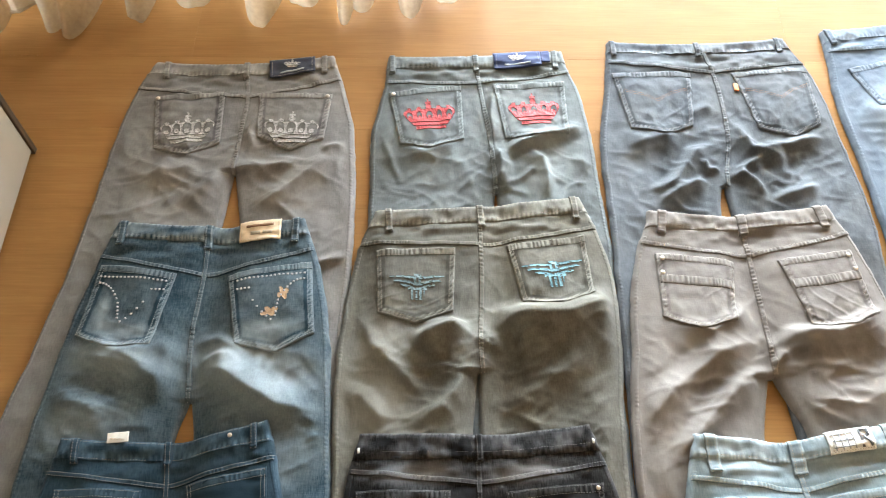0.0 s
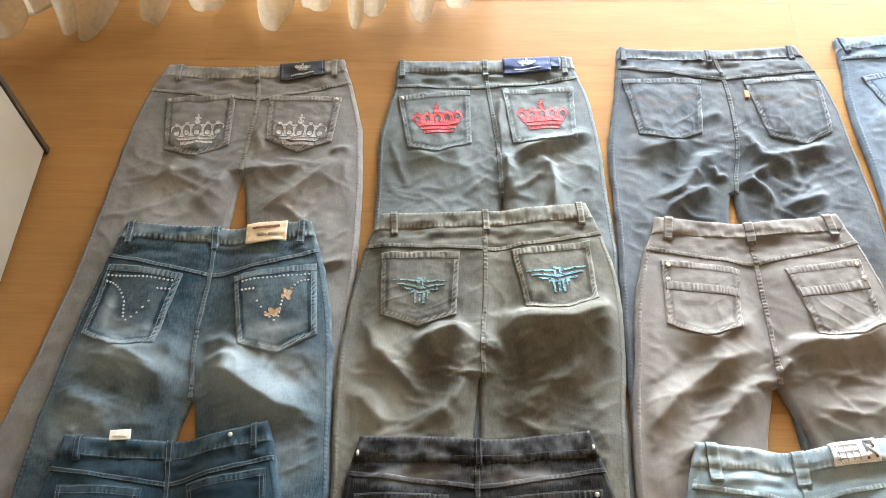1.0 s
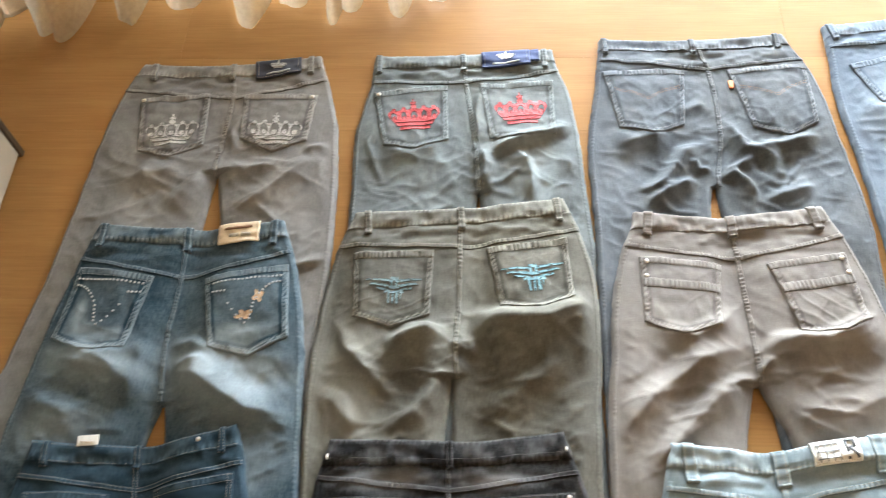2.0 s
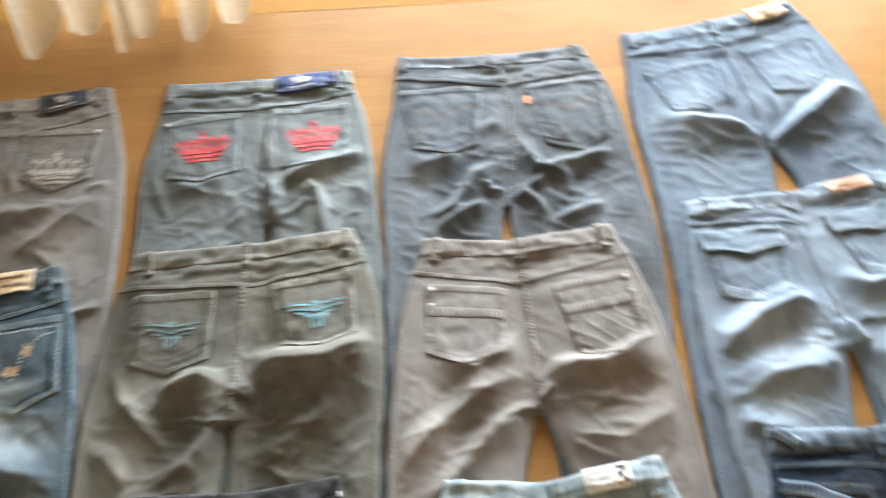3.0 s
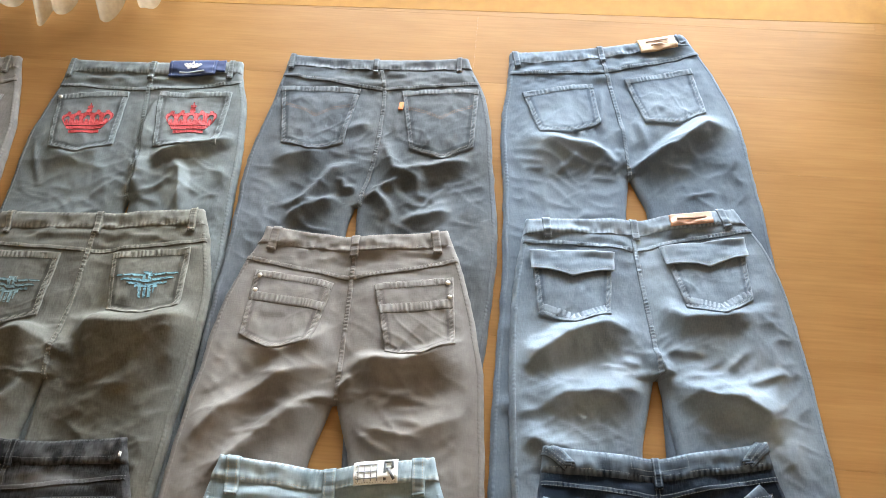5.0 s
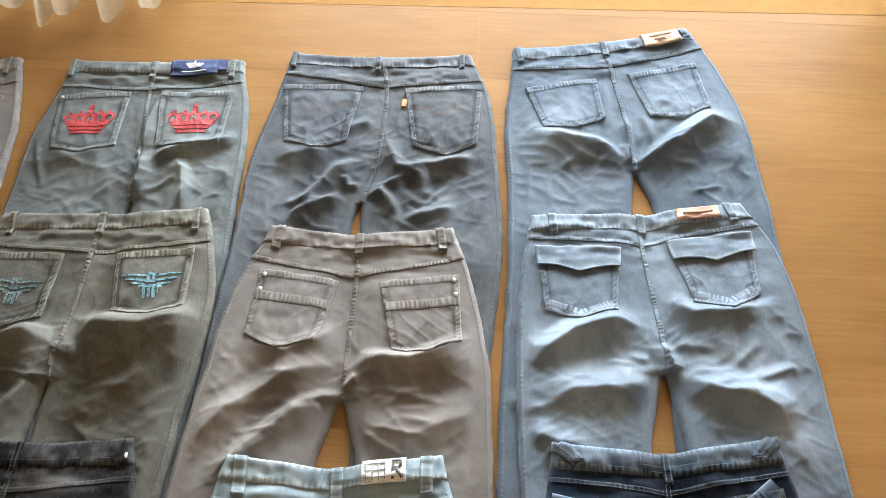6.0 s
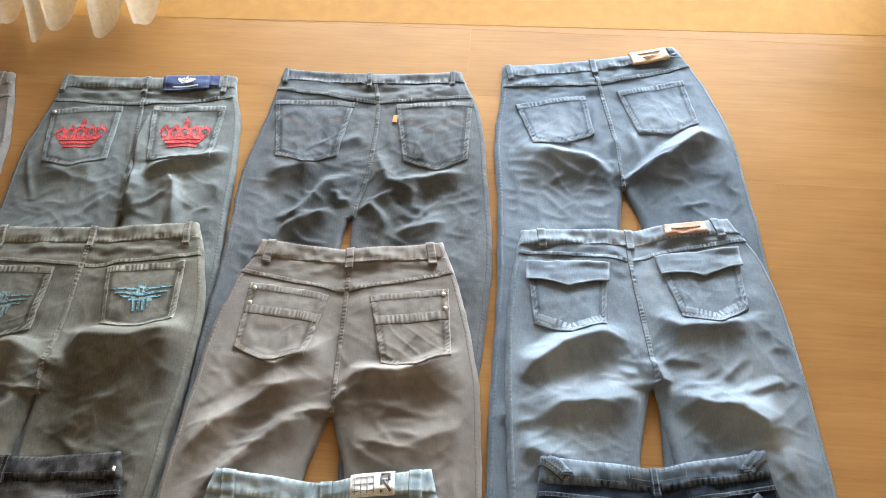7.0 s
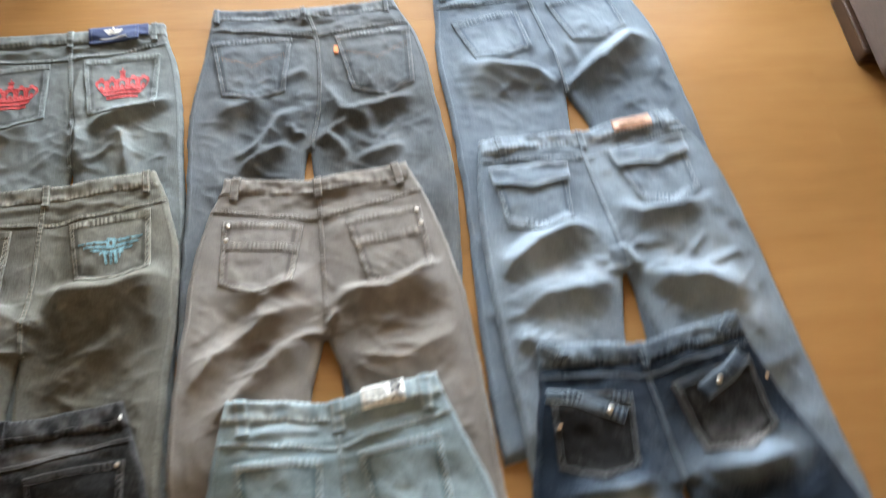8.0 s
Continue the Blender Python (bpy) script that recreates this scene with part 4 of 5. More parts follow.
def slate_jeans():
    j = Jeans("dark slate-blue denim jeans with an orange pocket tab", (0.182, 0.021), 2.0, 0.373,
              [(0, -.187), (.051, -.193), (.166, -.214), (.296, -.237), (.479, -.237), (.563, -.243), (1.02, -.26)],
              [(0, .194), (.036, .208), (.116, .240), (.193, .252), (.266, .255), (.336, .261), (.404, .268), (.493, .268), (.587, .260), (1.02, .22)],
              [(0, 0), (.068, .022), (.125, .028), (.21, .026), (.30, .020), (.36, .002)], [(.385, -.008), (.426, -.018), (1.02, -.06)], [(.385, -.004), (.425, -.002), (1.02, .03)],
              [(0.006, 0.025, 0.03, -0.052, 0.224, -0.023, 0.203, 0.008, 0.192),
               (0.02, 0.03, 0.05, -0.145, 0.409, -0.101, 0.381, -0.054, 0.316, -0.009, 0.288),
               (0.012, 0.05, 0.06, -0.185, 0.292, -0.152, 0.284, -0.071, 0.269), (0.009, 0.015, 0.02, -0.041, 0.324, -0.032, 0.35, -0.006, 0.35),
               (0.015, 0.02, 0.04, -0.143, 0.429, -0.09, 0.4, -0.032, 0.371),
               (0.013, 0.025, 0.03, 0.031, 0.229, 0.06, 0.305, 0.109, 0.329, 0.118, 0.388),
               (0.015, 0.02, 0.03, 0.004, 0.371, 0.033, 0.364, 0.054, 0.388, 0.068, 0.426),
               (0.01, 0.015, 0.02, 0.014, 0.352, 0.038, 0.348, 0.08, 0.325), (0.014, 0.025, 0.035, 0.073, 0.311, 0.133, 0.303, 0.218, 0.278),
               (0.009, 0.02, 0.03, 0.071, 0.427, 0.122, 0.411, 0.186, 0.39), (0.004, 0.01, 0.01, 0.117, 0.4, 0.142, 0.366, 0.171, 0.335)],
              D_A3, M_SLATE_THREAD, wear=0.8, dip=0.012, band=0.034, seed=3, yoke=(.062, .095, .075),
              wash=[(-0.17, 0.35, 0.05, 0.14, 0.22), (0.16, 0.40, 0.05, 0.12, 0.16), (0.1, 0.08, 0.1, 0.03, 0.10), (-0.1, 0.07, 0.1, 0.02, 0.12)])
    finish(j)
    for u in (-0.178, 0.002, 0.178):
        j.loop(u, bottom=0.046, wide=0.011)
    pl, fr = j.pocket((-0.107, 0.097, 0.166, 0.126, 0.148, 0.027, 0.0), worn=0.5)
    pr, fr2 = j.pocket((0.142, 0.097, 0.160, 0.128, 0.153, 0.030, 3.5), worn=0.5)
    for p, g in ((pl, fr), (pr, fr2)):
        for o in (0.0, 0.005):
            j.stitch([g(-0.064, 0.050 + o), g(-0.03, 0.062 + o), g(0.0, 0.082 + o), g(0.03, 0.062 + o), g(0.064, 0.050 + o)], p, 0.0062, mat=M_ORANGE_THREAD, name="arc_stitching", wide=0.0014)
    tb = fr2(-0.079, 0.044)
    j.patch("tab", tb[0] - 0.002, tb[1] - 0.006, 0.009, 0.022, M_ORANGE_TAB, -4, 0.004, "bright orange cloth tab", pr)


def mid_blue_jeans():
    j = Jeans("mid-blue faded denim jeans with a tan leather patch", (0.647, 0.088), 11.6, 0.369,
              [(0, -.185), (.051, -.195), (.191, -.235), (.367, -.256), (.526, -.281), (.680, -.315), (.838, -.349), (.946, -.367), (1.037, -.378)],
              [(0, .191), (.049, .209), (.116, .226), (.195, .240), (.266, .245), (.387, .234), (.494, .226), (.589, .213), (1.037, .13)],
              [(0, 0), (.087, .005), (.25, .003), (.35, -.007)], [(.355, -.007), (.428, -.028), (1.037, -.165)], [(.355, -.006), (.432, .012), (1.037, -.09)],
              [(0.019, 0.03, 0.09, -0.188, 0.233, -0.119, 0.271, -0.066, 0.289, -0.03, 0.324, -0.014, 0.352),
               (0.026, 0.04, 0.06, -0.001, 0.354, 0.035, 0.34, 0.092, 0.308, 0.164, 0.266, 0.222, 0.273),
               (0.008, 0.015, 0.015, -0.014, 0.345, 0.037, 0.327, 0.11, 0.302), (0.007, 0.015, 0.015, 0.004, 0.217, -0.003, 0.268, -0.01, 0.341),
               (0.006, 0.015, 0.015, -0.017, 0.123, -0.028, 0.19, -0.047, 0.254), (0.006, 0.02, 0.015, 0.035, 0.221, 0.039, 0.271, 0.039, 0.302),
               (0.006, 0.015, 0.015, -0.026, 0.286, -0.014, 0.304, -0.012, 0.341), (0.006, 0.03, 0.02, 0.023, 0.084, 0.083, 0.062, 0.165, 0.068),
               (0.007, 0.03, 0.008, -0.32, 0.64, -0.30, 0.646, -0.26, 0.655), (0.007, 0.03, 0.008, -0.345, 0.78, -0.32, 0.786, -0.28, 0.79)],
              D_A4, M_PALE_THREAD, dip=0.012, band=0.036, hem=1.037, seed=4, yoke=(.062, .085, .060),
              wash=[(-0.15, 0.27, 0.08, 0.07, 0.34), (0.13, 0.25, 0.10, 0.05, 0.38), (-0.13, 0.38, 0.07, 0.1, 0.22), (-0.1, 0.2, 0.05, 0.04, 0.2), (0.10, 0.17, 0.06, 0.05, 0.10)])
    finish(j)
    for u in (-0.176, 0.004):
        j.loop(u, bottom=0.048, wide=0.013)
    j.loop(0.178, top=-0.012, bottom=0.030, wide=0.014, lean=0.004)
    j.pocket((-0.105, 0.117, 0.149, 0.126, 0.112, 0.013, 2.5))
    j.pocket((0.107, 0.109, 0.144, 0.127, 0.121, 0.020, 3.5))
    lab = j.patch("leather_patch", 0.126, 0.020, 0.080, 0.044, M_TAN, 1.0, 0.008, "tan leather patch with worn print", thread=M_CREAM_THREAD)
    j.bar(0.126, 0.016, 0.05, 0.004, M_BROWN_INK, lab, 0.0105, 3)
    j.bar(0.130, 0.028, 0.04, 0.003, M_BROWN_INK, lab, 0.0105, 3)


def rhinestone_jeans():
    j = Jeans("dark teal faded denim jeans with rhinestones on the pockets", (-0.790, -0.458), 1.8, 0.346,
              [(0, -.173), (.066, -.193), (.181, -.220), (.308, -.238), (.426, -.255), (.516, -.262), (1.02, -.30)],
              [(0, .173), (.075, .202), (.191, .227), (.298, .237), (.455, .242), (.528, .246), (1.02, .26)],
              [(0, 0), (.120, 0), (.24, -.01), (.354, -.001)], [(.354, -.001), (.407, -.018), (1.02, -.09)], [(.354, .001), (.408, .011), (1.02, .06)],
              [(0.024, 0.06, 0.055, 0.002, 0.296, 0.054, 0.314, 0.104, 0.349, 0.152, 0.378, 0.231, 0.39),
               (0.007, 0.02, 0.02, -0.002, 0.257, 0.038, 0.25, 0.087, 0.277),
               (0.015, 0.045, 0.05, -0.198, 0.274, -0.141, 0.293, -0.086, 0.306, -0.028, 0.341),
               (0.012, 0.04, 0.05, -0.227, 0.36, -0.172, 0.367, -0.117, 0.394), (0.014, 0.04, 0.03, -0.055, 0.372, -0.042, 0.302, -0.039, 0.235),
               (0.01, 0.03, 0.04, -0.193, 0.246, -0.123, 0.281, -0.053, 0.265), (0.008, 0.02, 0.03, 0.009, 0.296, 0.04, 0.285, 0.07, 0.285)],
              D_B1, M_PALE_THREAD, dip=0.014, band=0.040, seed=5, yoke=(.078, .118, .072),
              wash=[(0.12, 0.32, 0.10, 0.060, 0.62), (-0.13, 0.29, 0.08, 0.045, 0.55), (-0.16, 0.40, 0.07, 0.05, 0.45), (0.05, 0.28, 0.07, 0.04, 0.30), (0.16, 0.46, 0.06, 0.08, 0.25), (-0.165, 0.19, 0.010, 0.024, 0.42), (-0.155, 0.225, 0.022, 0.010, 0.40), (-0.10, 0.235, 0.03, 0.010, 0.4), (0.13, 0.235, 0.04, 0.012, 0.35)])
    finish(j)
    for u in (-0.160, 0.0, 0.160):
        j.loop(u, bottom=0.056, wide=0.014)
    pl, fr = j.pocket((-0.117, 0.109, 0.141, 0.134, 0.144, 0.022, -9.0), shade=-0.05)
    pr, fr2 = j.pocket((0.119, 0.112, 0.153, 0.137, 0.143, 0.027, 8.0), shade=-0.05)
    for p, g, k in ((pl, fr, 1), (pr, fr2, -1)):
        stones = [g(k * (-0.062 + 0.0075 * i), 0.024 - 0.0003 * i) for i in range(17)]
        stones += [g(k * (-0.060 + 0.006 * i), 0.036 + 0.0006 * i * i) for i in range(9)]
        stones += [g(k * (-0.010 + 0.002 * i), 0.082 + 0.007 * i) for i in range(4)]
        stones += [g(k * (0.004 + 0.007 * i), 0.110 - 0.007 * i - 0.0009 * i * i) for i in range(5)]
        stones += [g(k * (0.038 + 0.007 * i), 0.040 - 0.001 * i) for i in range(4)]
        V, F = [], []
        for u, v in stones:
            z = float(j.surf(np.array([u]), np.array([v]))[0]) + 0.0044 + 0.0012 * float(vnoise(np.array([u * 60]), np.array([v * 55 + j.seed]))[0])
            b, r = len(V), 0.0025
            for i in range(6):
                V.append((u + r * math.cos(i * math.pi / 3), -v + r * math.sin(i * math.pi / 3), z))
            for i in range(6):
                V.append((u + 0.55 * r * math.cos(i * math.pi / 3), -v + 0.55 * r * math.sin(i * math.pi / 3), z + 0.0016))
            F += [(b + i, b + (i + 1) % 6, b + 6 + (i + 1) % 6, b + 6 + i) for i in range(6)] + [tuple(b + 6 + i for i in range(6))]
        tagged(mesh_part("rhinestone_trim", V, F, M_STONE, p, "rows of small clear rhinestones", smooth=False), kind="stuff")
    blob = lambda x, y: x ** 2 + (2 * y - 1) ** 2 < 0.55 + 0.28 * np.sin(4 * np.arctan2(2 * y - 1, x)) + 0.12 * np.sin(9 * x + 5 * y)
    for a, b, w, h in ((0.022, 0.062, 0.024, 0.030), (-0.004, 0.094, 0.036, 0.022)):
        j.emblem("torn_patch", fr2, a, b, w, h, blob, M_TAN_THREAD, pr, 0.0016, 0.0048, "torn tan cloth patch")
    lab = j.patch("leather_patch", 0.096, 0.025, 0.076, 0.044, M_CREAM, 0.0, 0.008, "cream leather patch with script", thread=M_CREAM_THREAD)
    j.bar(0.096, 0.017, 0.050, 0.005, M_BROWN_INK, lab, 0.0105, 3)
    j.bar(0.088, 0.032, 0.018, 0.006, M_CREAM_THREAD, lab, 0.0105)
    j.bar(0.110, 0.032, 0.018, 0.006, M_CREAM_THREAD, lab, 0.0105)


def olive_jeans():
    j = Jeans("olive-grey denim jeans with light blue winged embroidery", (-0.288, -0.416), 5.0, 0.376,
              [(0, -.192), (.015, -.204), (.05, -.224), (.143, -.250), (.214, -.264), (.279, -.275), (.382, -.283), (.512, -.287), (1.02, -.30)],
              [(0, .190), (.035, .208), (.088, .216), (.148, .229), (.230, .228), (.264, .225), (.343, .216), (.439, .199), (.574, .184), (1.02, .15)],
              [(0, 0), (.097, -.006), (.20, -.014), (.30, -.028)], [(.345, -.036), (.446, -.054), (1.02, -.11)], [(.345, -.035), (.447, -.043), (1.02, -.05)],
              [(0.050, 0.05, 0.15, -0.008, 0.276, 0.029, 0.259, 0.082, 0.267, 0.135, 0.268, 0.183, 0.253, 0.231, 0.229),
               (0.009, 0.015, 0.025, -0.028, 0.293, -0.002, 0.289, 0.006, 0.312), (0.008, 0.025, 0.06, -0.022, 0.409, 0.057, 0.389, 0.162, 0.329),
               (0.036, 0.03, 0.11, -0.148, 0.299, -0.109, 0.277, -0.074, 0.271, -0.039, 0.285),
               (0.009, 0.03, 0.015, -0.229, 0.225, -0.215, 0.282, -0.174, 0.331, -0.126, 0.389),
               (0.014, 0.025, 0.05, -0.152, 0.428, -0.104, 0.409, -0.071, 0.374, -0.035, 0.333),
               (0.008, 0.02, 0.02, -0.123, 0.247, -0.083, 0.259, -0.035, 0.261), (0.01, 0.03, 0.04, -0.267, 0.356, -0.235, 0.372, -0.194, 0.431)],
              D_B2, M_OLIVE_THREAD, dip=0.008, band=0.040, seed=6, yoke=(.072, .096, .075),
              # First spot paints in the bright streak of a fold.
              wash=[(-0.20, 0.40, 0.05, 0.10, 0.42), (-0.20, 0.28, 0.05, 0.08, 0.22), (-0.06, 0.26, 0.06, 0.025, 0.25), (0.1, 0.235, 0.08, 0.012, 0.25), (-0.08, 0.47, 0.04, 0.04, 0.25)])
    finish(j)
    for u in (-0.172, 0.0, 0.178):
        j.loop(u, bottom=0.054, wide=0.013)
    pl, fr = j.pocket((-0.126, 0.098, 0.145, 0.134, 0.128, 0.025, -4.0), worn=0.38)
    pr, fr2 = j.pocket((0.113, 0.098, 0.145, 0.129, 0.123, 0.021, 3.0), worn=0.45)
    j.emblem("wing_embroidery", fr, 0.004, 0.082, 0.100, 0.054, wings, M_FADED_EMB, pl, label="faded blue-grey winged embroidery")
    j.emblem("wing_embroidery", fr2, 0.002, 0.076, 0.112, 0.056, wings, M_CYAN_EMB, pr, label="light blue winged embroidery")


def taupe_jeans():
    j = Jeans("taupe brown denim jeans with strapped and studded pockets", (0.202, -0.422), 2.6, 0.336,
              [(0, -.168), (.03, -.178), (.068, -.199), (.174, -.229), (.294, -.245), (.376, -.257), (.472, -.268), (.60, -.272), (1.02, -.29)],
              [(0, .168), (.056, .193), (.181, .225), (.286, .242), (.404, .245), (.504, .248), (1.02, .26)],
              [(0, 0), (.106, 0), (.22, -.002), (.316, -.004)], [(.34, -.012), (.435, -.041), (1.02, -.10)], [(.34, -.006), (.431, .024), (1.02, .08)],
              [(0.028, 0.03, 0.1, 0.005, 0.292, 0.037, 0.278, 0.102, 0.28, 0.153, 0.265, 0.209, 0.229),
               (0.009, 0.015, 0.02, -0.004, 0.328, 0.007, 0.312, 0.021, 0.3),
               (0.015, 0.03, 0.06, -0.172, 0.249, -0.106, 0.267, -0.055, 0.241, -0.021, 0.203),
               (0.017, 0.04, 0.05, -0.247, 0.429, -0.175, 0.357, -0.104, 0.31, -0.017, 0.273),
               (0.015, 0.03, 0.05, -0.214, 0.496, -0.143, 0.423, -0.077, 0.366, -0.012, 0.338),
               (0.006, 0.02, 0.01, -0.069, 0.353, -0.04, 0.338, -0.01, 0.333), (0.01, 0.06, 0.06, 0.012, 0.375, 0.109, 0.406, 0.23, 0.356),
               (0.006, 0.02, 0.02, -0.094, 0.044, -0.056, 0.061, -0.007, 0.064), (0.006, 0.02, 0.02, 0.021, 0.061, 0.088, 0.043, 0.17, 0.05)],
              D_B3, M_TAUPE_THREAD, wear=0.45, dip=0.016, band=0.040, seed=7, yoke=(.071, .106, .068), rough=0.8,
              wash=[(-0.2, 0.36, 0.06, 0.12, 0.22), (0.12, 0.27, 0.09, 0.02, 0.18), (0.14, 0.4, 0.07, 0.1, 0.12), (-0.08, 0.28, 0.08, 0.02, 0.16)])
    finish(j)
    for u, le in ((-0.150, -0.004), (0.0, 0), (0.150, 0.004)):
        j.loop(u, bottom=0.052, wide=0.016, lean=le)
    pl, fr = j.pocket((-0.103, 0.108, 0.144, 0.126, 0.132, 0.025, -7.5))
    pr, fr2 = j.pocket((0.114, 0.114, 0.142, 0.121, 0.136, 0.021, 8.0))
    for p, g, k in ((pl, fr, -1), (pr, fr2, 1)):
        st = j.ribbon("strap", [g(-0.064, 0.054), g(0, 0.055), g(0.064, 0.054)], 0.019, 0.0052, p, worn=0.3, pk_on=True)
        for o in (0.047, 0.061):
            j.stitch([g(-0.064, o), g(0.064, o)], st, 0.0066)
        for b in (0.012, 0.042):
            j.stud(*g(k * 0.060, b), 0.0048, M_METAL, p, 0.0055)


def flap_jeans():
    j = Jeans("pale blue faded denim jeans with buttoned flap pockets", (0.708, -0.353), 7.3, 0.386,
              [(0, -.193), (.025, -.198), (.090, -.221), (.237, -.243), (.370, -.256), (.537, -.262), (1.02, -.28)],
              [(0, .194), (.039, .214), (.098, .241), (.169, .257), (.247, .261), (.332, .263), (.412, .261), (.487, .260), (.547, .258), (1.02, .26)],
              [(0, .004), (.077, 0), (.20, .004), (.29, .004)], [(.325, -.004), (.442, -.041), (1.02, -.11)], [(.325, .002), (.443, .009), (1.02, .07)],
              [(0.024, 0.04, 0.06, -0.237, 0.312, -0.201, 0.284, -0.146, 0.254, -0.077, 0.238, -0.018, 0.247),
               (0.021, 0.06, 0.06, -0.219, 0.379, -0.156, 0.356, -0.093, 0.358, -0.01, 0.347),
               (0.006, 0.02, 0.02, -0.065, 0.299, -0.046, 0.301, -0.02, 0.305),
               (0.015, 0.03, 0.04, 0.016, 0.192, 0.057, 0.231, 0.124, 0.235, 0.191, 0.222),
               (0.024, 0.06, 0.05, 0.018, 0.33, 0.063, 0.371, 0.123, 0.387, 0.157, 0.408, 0.172, 0.455),
               (0.016, 0.02, 0.03, -0.0, 0.271, 0.009, 0.314, 0.018, 0.36), (0.006, 0.02, 0.015, 0.084, 0.381, 0.115, 0.38, 0.144, 0.383),
               (0.006, 0.02, 0.015, 0.13, 0.358, 0.173, 0.347, 0.227, 0.331), (0.011, 0.04, 0.04, -0.247, 0.416, -0.194, 0.441, -0.135, 0.457)],
              D_B4, M_PALE_THREAD, dip=0.008, band=0.038, seed=8, yoke=(.052, .074, .052),
              wash=[(-0.15, 0.26, 0.08, 0.035, 0.40), (-0.10, 0.32, 0.09, 0.03, 0.45), (0.13, 0.33, 0.08, 0.07, 0.35), (0.03, 0.1, 0.03, 0.10, 0.22), (-0.15, 0.40, 0.06, 0.05, 0.35), (0.17, 0.45, 0.05, 0.05, 0.4)])
    finish(j)
    for u, le in ((-0.158, 0.0), (0.006, 0), (0.168, 0.004)):
        j.loop(u, bottom=0.046, wide=0.015, lean=le)
    for p in ((-0.119, 0.086, 0.148, 0.126, 0.124, 0.022, -4.5), (0.119, 0.079, 0.148, 0.118, 0.124, 0.027, 3.0)):
        ob, fr = j.pocket(p, worn=0.26)
        hem = j.ribbon("lower_band", [fr(-0.056, 0.110), fr(0, 0.132), fr(0.056, 0.110)], 0.016, 0.0042, ob, worn=0.3, pk_on=True)
        a, b = np.meshgrid(np.linspace(0, 1, 22), np.linspace(-1, 1, 36), indexing="ij")
        low = 0.040 + 0.016 * (1 - np.abs(b)) - 0.004 * np.sin(np.abs(b) * math.pi)
        U, V = fr(b * (0.077 - 0.003 * a), -0.004 + a * low)
        rim = np.minimum(np.minimum(a, 1 - a) * 0.045, (1 - np.abs(b)) * 0.075)
        fl = j.sheet("flap", U, V, 0.0088, 0.003, parent=ob, label="pointed pocket flap", wash=0.30 * np.exp(-(rim / 0.005) ** 2) + 0.06 * vnoise(U * 80, V * 80) - 0.04,
                     extra=0.003 * a ** 2 + 0.0012 * vnoise(U * 60, V * 60))
        for ins in (0.004, 0.0095):
            j.stitch([fr(-0.070, 0.036 - ins), fr(-0.035, 0.044 - ins), fr(0, 0.052 - ins), fr(0.035, 0.044 - ins), fr(0.070, 0.036 - ins)], fl, 0.0115)
    lab = j.patch("leather_patch", 0.107, 0.022, 0.078, 0.026, M_ROSE, 0.0, 0.008, "rose-brown leather patch", thread=M_CREAM_THREAD)
    j.bar(0.107, 0.022, 0.055, 0.005, M_BROWN_INK, lab, 0.0105)


def tagged_jeans():
    j = Jeans("dark blue denim jeans with a white tag at the waist", (-0.800, -0.871), 5.6, 0.330,
              [(0, -.165), (.047, -.180), (.095, -.196), (.25, -.225), (.5, -.24), (1.02, -.26)],
              [(0, .162), (.047, .175), (.128, .187), (.25, .21), (.5, .235), (1.02, .25)],
              [(0, 0), (.30, 0)], [(.30, 0), (.42, -.02), (1.02, -.07)], [(.30, 0), (.42, .02), (1.02, .07)],
              GENERIC, D_C1, M_GREY_THREAD, wear=0.6, dip=0.016, band=0.036, seed=9, yoke=(.058, .088, .064), wash=[(0.1, 0.3, 0.07, 0.08, 0.5), (-0.1, 0.3, 0.07, 0.08, 0.5)])
    finish(j)
    for u in (-0.140, 0.0, 0.142):
        j.loop(u, bottom=0.044, wide=0.011)
    j.pocket((-0.100, 0.090, 0.130, 0.115, 0.120, 0.022, -4.0))
    j.pocket((0.098, 0.086, 0.132, 0.115, 0.120, 0.022, 5.0), shade=0.1)
    z = float(j.surf(np.array([-0.075]), np.array([0.02]))[0])
    me = box_bm(-0.092, -0.058, -0.018, -0.001, z + 0.002, z + 0.0045, 0.001)
    tag = part("care_tag", me, M_WHITE_CLOTH, j.root, "white cloth tag sticking out of the waist")
    j.bar(-0.075, -0.001, 0.022, 0.003, M_TAN_THREAD, tag, 0.012)
    j.stud(0.105, 0.024, 0.004, M_METAL, j.band_ob, 0.006)


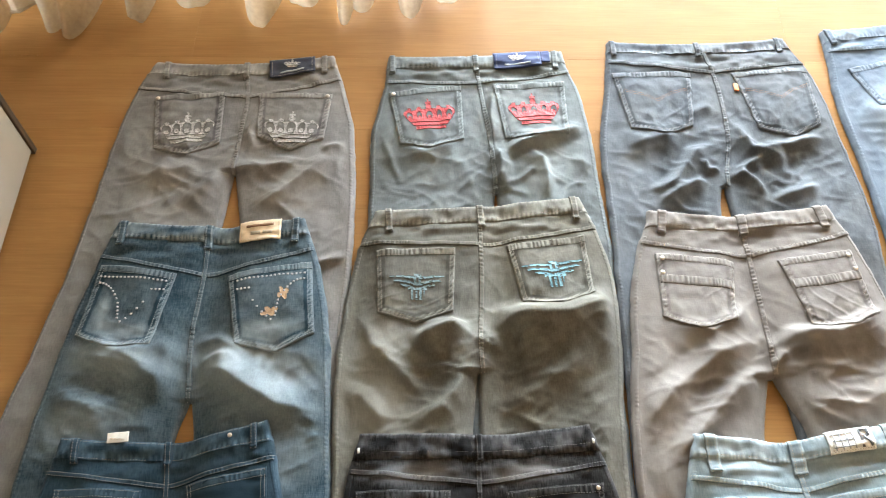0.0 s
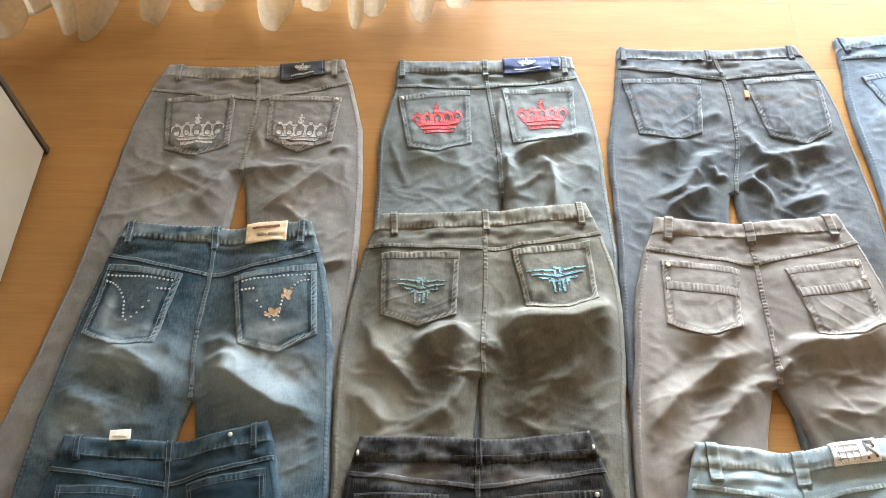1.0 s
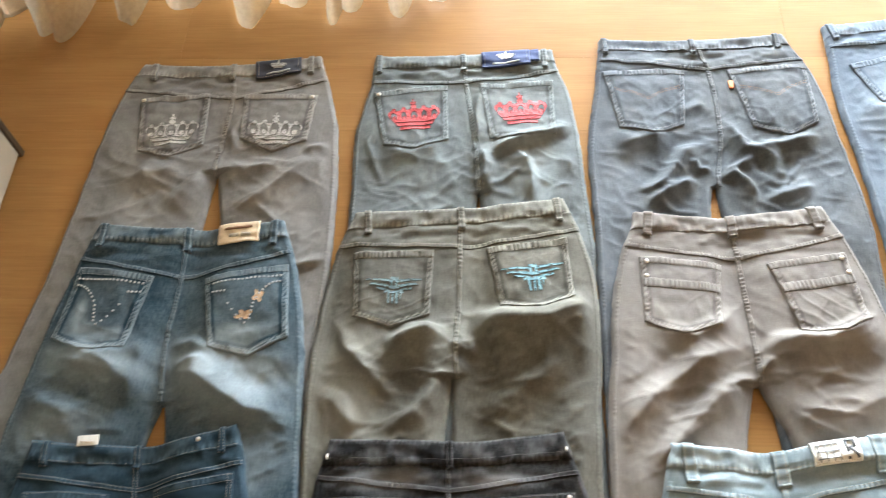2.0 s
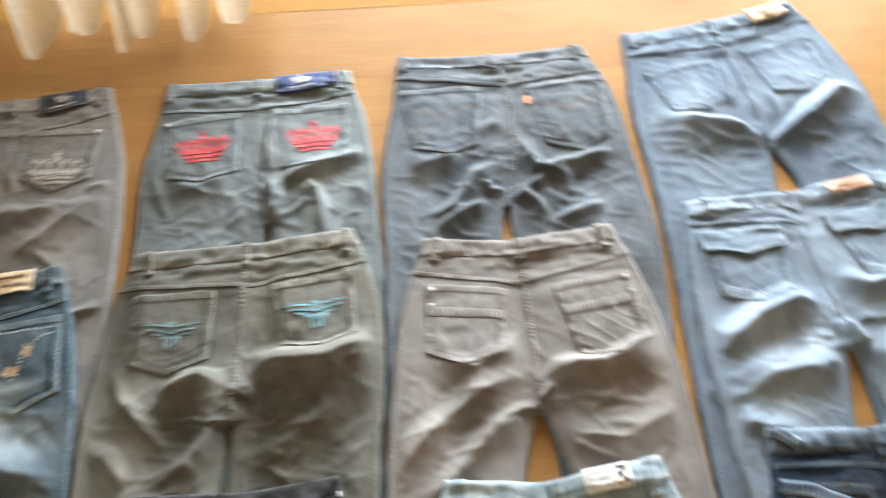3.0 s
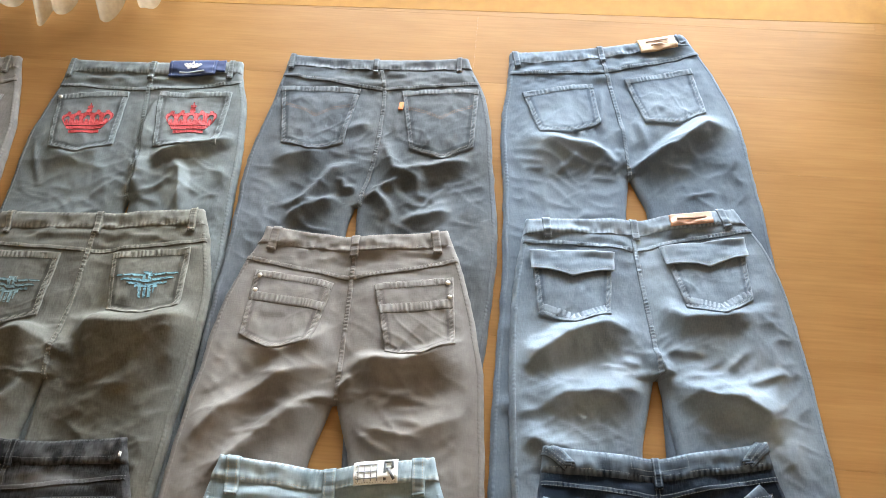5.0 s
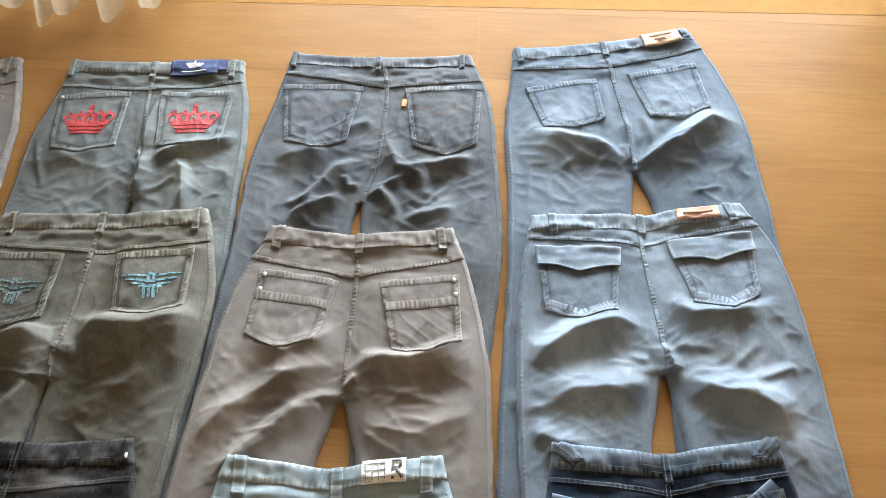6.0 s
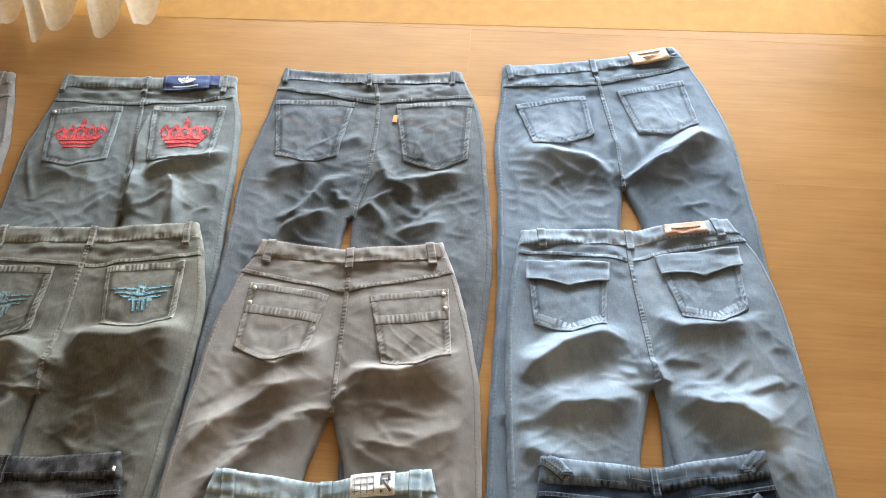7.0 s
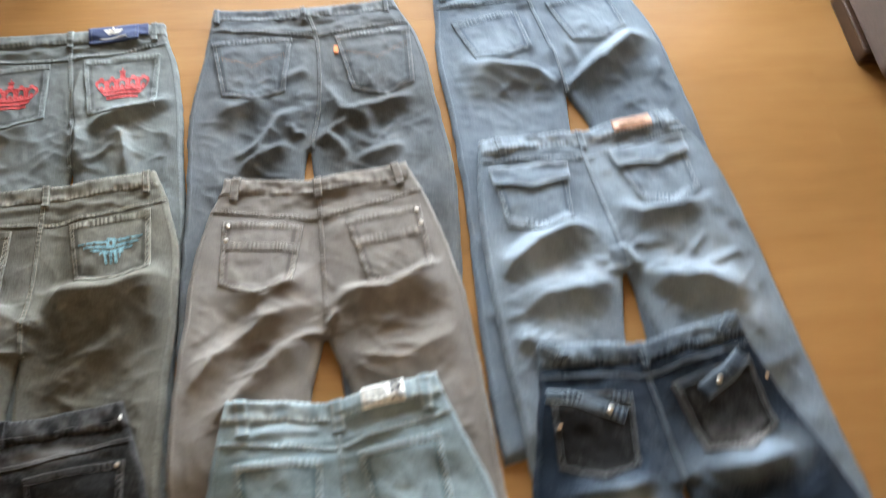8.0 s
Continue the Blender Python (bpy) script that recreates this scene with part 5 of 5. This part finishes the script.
def black_jeans():
    j = Jeans("near-black faded denim jeans with wide waistband", (-0.301, -0.864), 2.3, 0.372,
              [(0, -.186), (.063, -.206), (.108, -.212), (.25, -.235), (.5, -.25), (1.02, -.26)],
              [(0, .186), (.058, .204), (.122, .222), (.25, .235), (.5, .24), (1.02, .25)],
              [(0, .004), (.30, 0)], [(.30, 0), (.42, -.02), (1.02, -.07)], [(.30, 0), (.42, .02), (1.02, .07)],
              GENERIC, D_C2, M_DARK_THREAD, wear=0.5, dip=0.010, band=0.046, seed=10, yoke=(.064, .090, .068),
              # First two spots: fade below the band, with the ridge's highlight painted in.
              wash=[(-0.10, 0.072, 0.07, 0.016, 0.62), (0.08, 0.076, 0.06, 0.014, 0.50), (0.1, 0.3, 0.07, 0.08, 0.6), (-0.1, 0.3, 0.07, 0.08, 0.6)])
    finish(j)
    j.loop(0.006, bottom=0.05, wide=0.011)
    pl, fr = j.pocket((-0.117, 0.100, 0.150, 0.13, 0.125, 0.022, -2.0))
    pr, fr2 = j.pocket((0.120, 0.103, 0.152, 0.13, 0.125, 0.022, 3.0))
    j.stud(*fr2(0.066, 0.008), 0.004, M_METAL, pr, 0.006)
    for s in (-1, 1):
        j.loop(s * 0.188, top=0.024, bottom=0.036, wide=0.004, mat=M_WHITE_CLOTH)


def turquoise_jeans():
    j = Jeans("light turquoise-blue denim jeans with a white printed patch", (0.218, -0.862), 4.4, 0.337,
              [(0, -.169), (.077, -.193), (.144, -.212), (.28, -.235), (.5, -.25), (1.02, -.26)],
              [(0, .169), (.086, .192), (.183, .226), (.30, .24), (.5, .25), (1.02, .26)],
              [(0, 0), (.096, 0), (.30, 0)], [(.30, 0), (.42, -.02), (1.02, -.07)], [(.30, 0), (.42, .02), (1.02, .07)],
              GENERIC, D_C3, M_CREAM_THREAD, dip=0.012, band=0.040, seed=11, yoke=(.070, .094, .070),
              wash=[(-0.08, 0.055, 0.08, 0.02, 0.2), (0.06, 0.06, 0.06, 0.02, 0.2), (0.1, 0.3, 0.07, 0.08, 0.4), (-0.1, 0.3, 0.07, 0.08, 0.4)])
    finish(j)
    for u in (-0.146, 0.002, 0.146):
        j.loop(u, bottom=0.062, wide=0.021)
    j.pocket((-0.097, 0.105, 0.135, 0.12, 0.125, 0.022, -2.0))
    j.pocket((0.093, 0.105, 0.135, 0.12, 0.125, 0.022, 4.0))
    lab = j.patch("cloth_patch", 0.079, 0.020, 0.070, 0.042, M_WHITE_CLOTH, 0.0, 0.009, "white printed cloth patch", thread=M_CREAM_THREAD)
    for i in range(3):
        j.bar(0.066, 0.008 + 0.012 * i, 0.034, 0.0018, M_GREY_INK, lab, 0.0104)
    for i in range(4):
        j.bar(0.052 + 0.010 * i, 0.020, 0.0016, 0.034, M_GREY_INK, lab, 0.0114)
    j.bar(0.094, 0.020, 0.0040, 0.034, M_SLATE_INK, lab, 0.0116)
    j.bar(0.100, 0.0055, 0.012, 0.0035, M_SLATE_INK, lab, 0.0117)
    j.bar(0.106, 0.0115, 0.0038, 0.013, M_SLATE_INK, lab, 0.0118)
    j.bar(0.100, 0.0175, 0.012, 0.0035, M_SLATE_INK, lab, 0.0117)
    j.bar(0.1035, 0.0275, 0.020, 0.0042, M_SLATE_INK, lab, 0.0118, -62)


def navy_jeans():
    j = Jeans("dark navy faded denim jeans with frayed open flap pockets", (0.735, -0.801), 5.7, 0.352,
              [(0, -.176), (.069, -.188), (.243, -.242), (.5, -.26), (1.02, -.27)],
              [(0, .176), (.088, .192), (.186, .228), (.344, .275), (.5, .28), (1.02, .29)],
              [(0, 0), (.24, .004)], [(.26, .004), (.42, -.02), (1.02, -.07)], [(.26, .006), (.42, .02), (1.02, .07)],
              GENERIC, D_C4, M_PALE_THREAD, dip=0.014, band=0.044, seed=12, yoke=(.060, .078, .060),
              wash=[(0.0, 0.016, 0.30, 0.022, 0.48), (0.12, 0.24, 0.09, 0.035, 0.95), (-0.1, 0.29, 0.07, 0.04, 0.8), (-0.03, 0.18, 0.03, 0.05, 0.16), (0.03, 0.18, 0.025, 0.05, 0.16)])
    finish(j)
    j.loop(0.004, bottom=0.056, wide=0.013)
    for s in (-1, 1):
        j.loop(s * 0.152, top=-0.002, bottom=0.030, wide=0.016, lean=-s * 0.014)
        j.loop(s * 0.160, top=0.004, bottom=0.034, wide=0.014, lean=-s * 0.018)
    box = [(-0.04, 0.010), (0.05, 0.010), (0.05, 0.026), (-0.04, 0.026), (-0.04, 0.010)]
    j.stitch(box, j.band_ob, 0.0045, True)
    for p in ((-0.110, 0.098, 0.140, 0.13, 0.120, 0.022, -8.0), (0.100, 0.092, 0.140, 0.13, 0.120, 0.022, 8.0)):
        ob, fr = j.pocket(p, mat=D_C2)
        left = p[0] < 0
        way = [(-0.186, 0.092), (-0.144, 0.103), (-0.064, 0.146)] if left else [(0.160, 0.080), (0.128, 0.104), (0.074, 0.130)]
        fl = j.ribbon("flap", way, 0.020 if left else 0.030, 0.0065, ob, worn=0.4, pucker=0.0010, label="frayed pocket flap curling up", solid=0.004, pk_on=True, tone=(1.8, 0.9, 0.3, 0.4, 1.0, 1.9))
        j.stud(*((-0.089, 0.133) if left else (0.104, 0.116)), 0.0055, M_METAL, fl, 0.009)
        j.stud(*((-0.176, 0.146) if left else (0.189, 0.121)), 0.0035, M_TAN, ob, 0.006)


grey_crown_jeans()
red_crown_jeans()
slate_jeans()
mid_blue_jeans()
rhinestone_jeans()
olive_jeans()
taupe_jeans()
flap_jeans()
tagged_jeans()
black_jeans()
turquoise_jeans()
navy_jeans()

# ---- floor planks ----
PLANK_W, PLANK_L = 0.194, 1.29
bm = box_bm(0.0, PLANK_L - 0.0001, 0.0, PLANK_W - 0.0001, -0.008, 0.0, 0.00012, segs=1)
plank_mesh = bpy.data.meshes.new("plank")
bm.to_mesh(plank_mesh)
bm.free()
plank_mesh.materials.append(M_FLOOR)
y, row = 0.942 + 3 * PLANK_W, -3
while y > ROOM_Y0 - PLANK_W:
    x = ROOM_X0 - 1.25 + (0.43 * row) % PLANK_L
    while x < ROOM_X1:
        a, b = max(x, ROOM_X0 - 0.05), min(x + PLANK_L, ROOM_X1 + 0.05)
        if b - a > 0.02:
            p = new("plank", plank_mesh)
            p.parent = floor
            p.location, p.scale = (a, y, 0), ((b - a) / PLANK_L, 1, 1)
        x += PLANK_L
    y -= PLANK_W
    row += 1
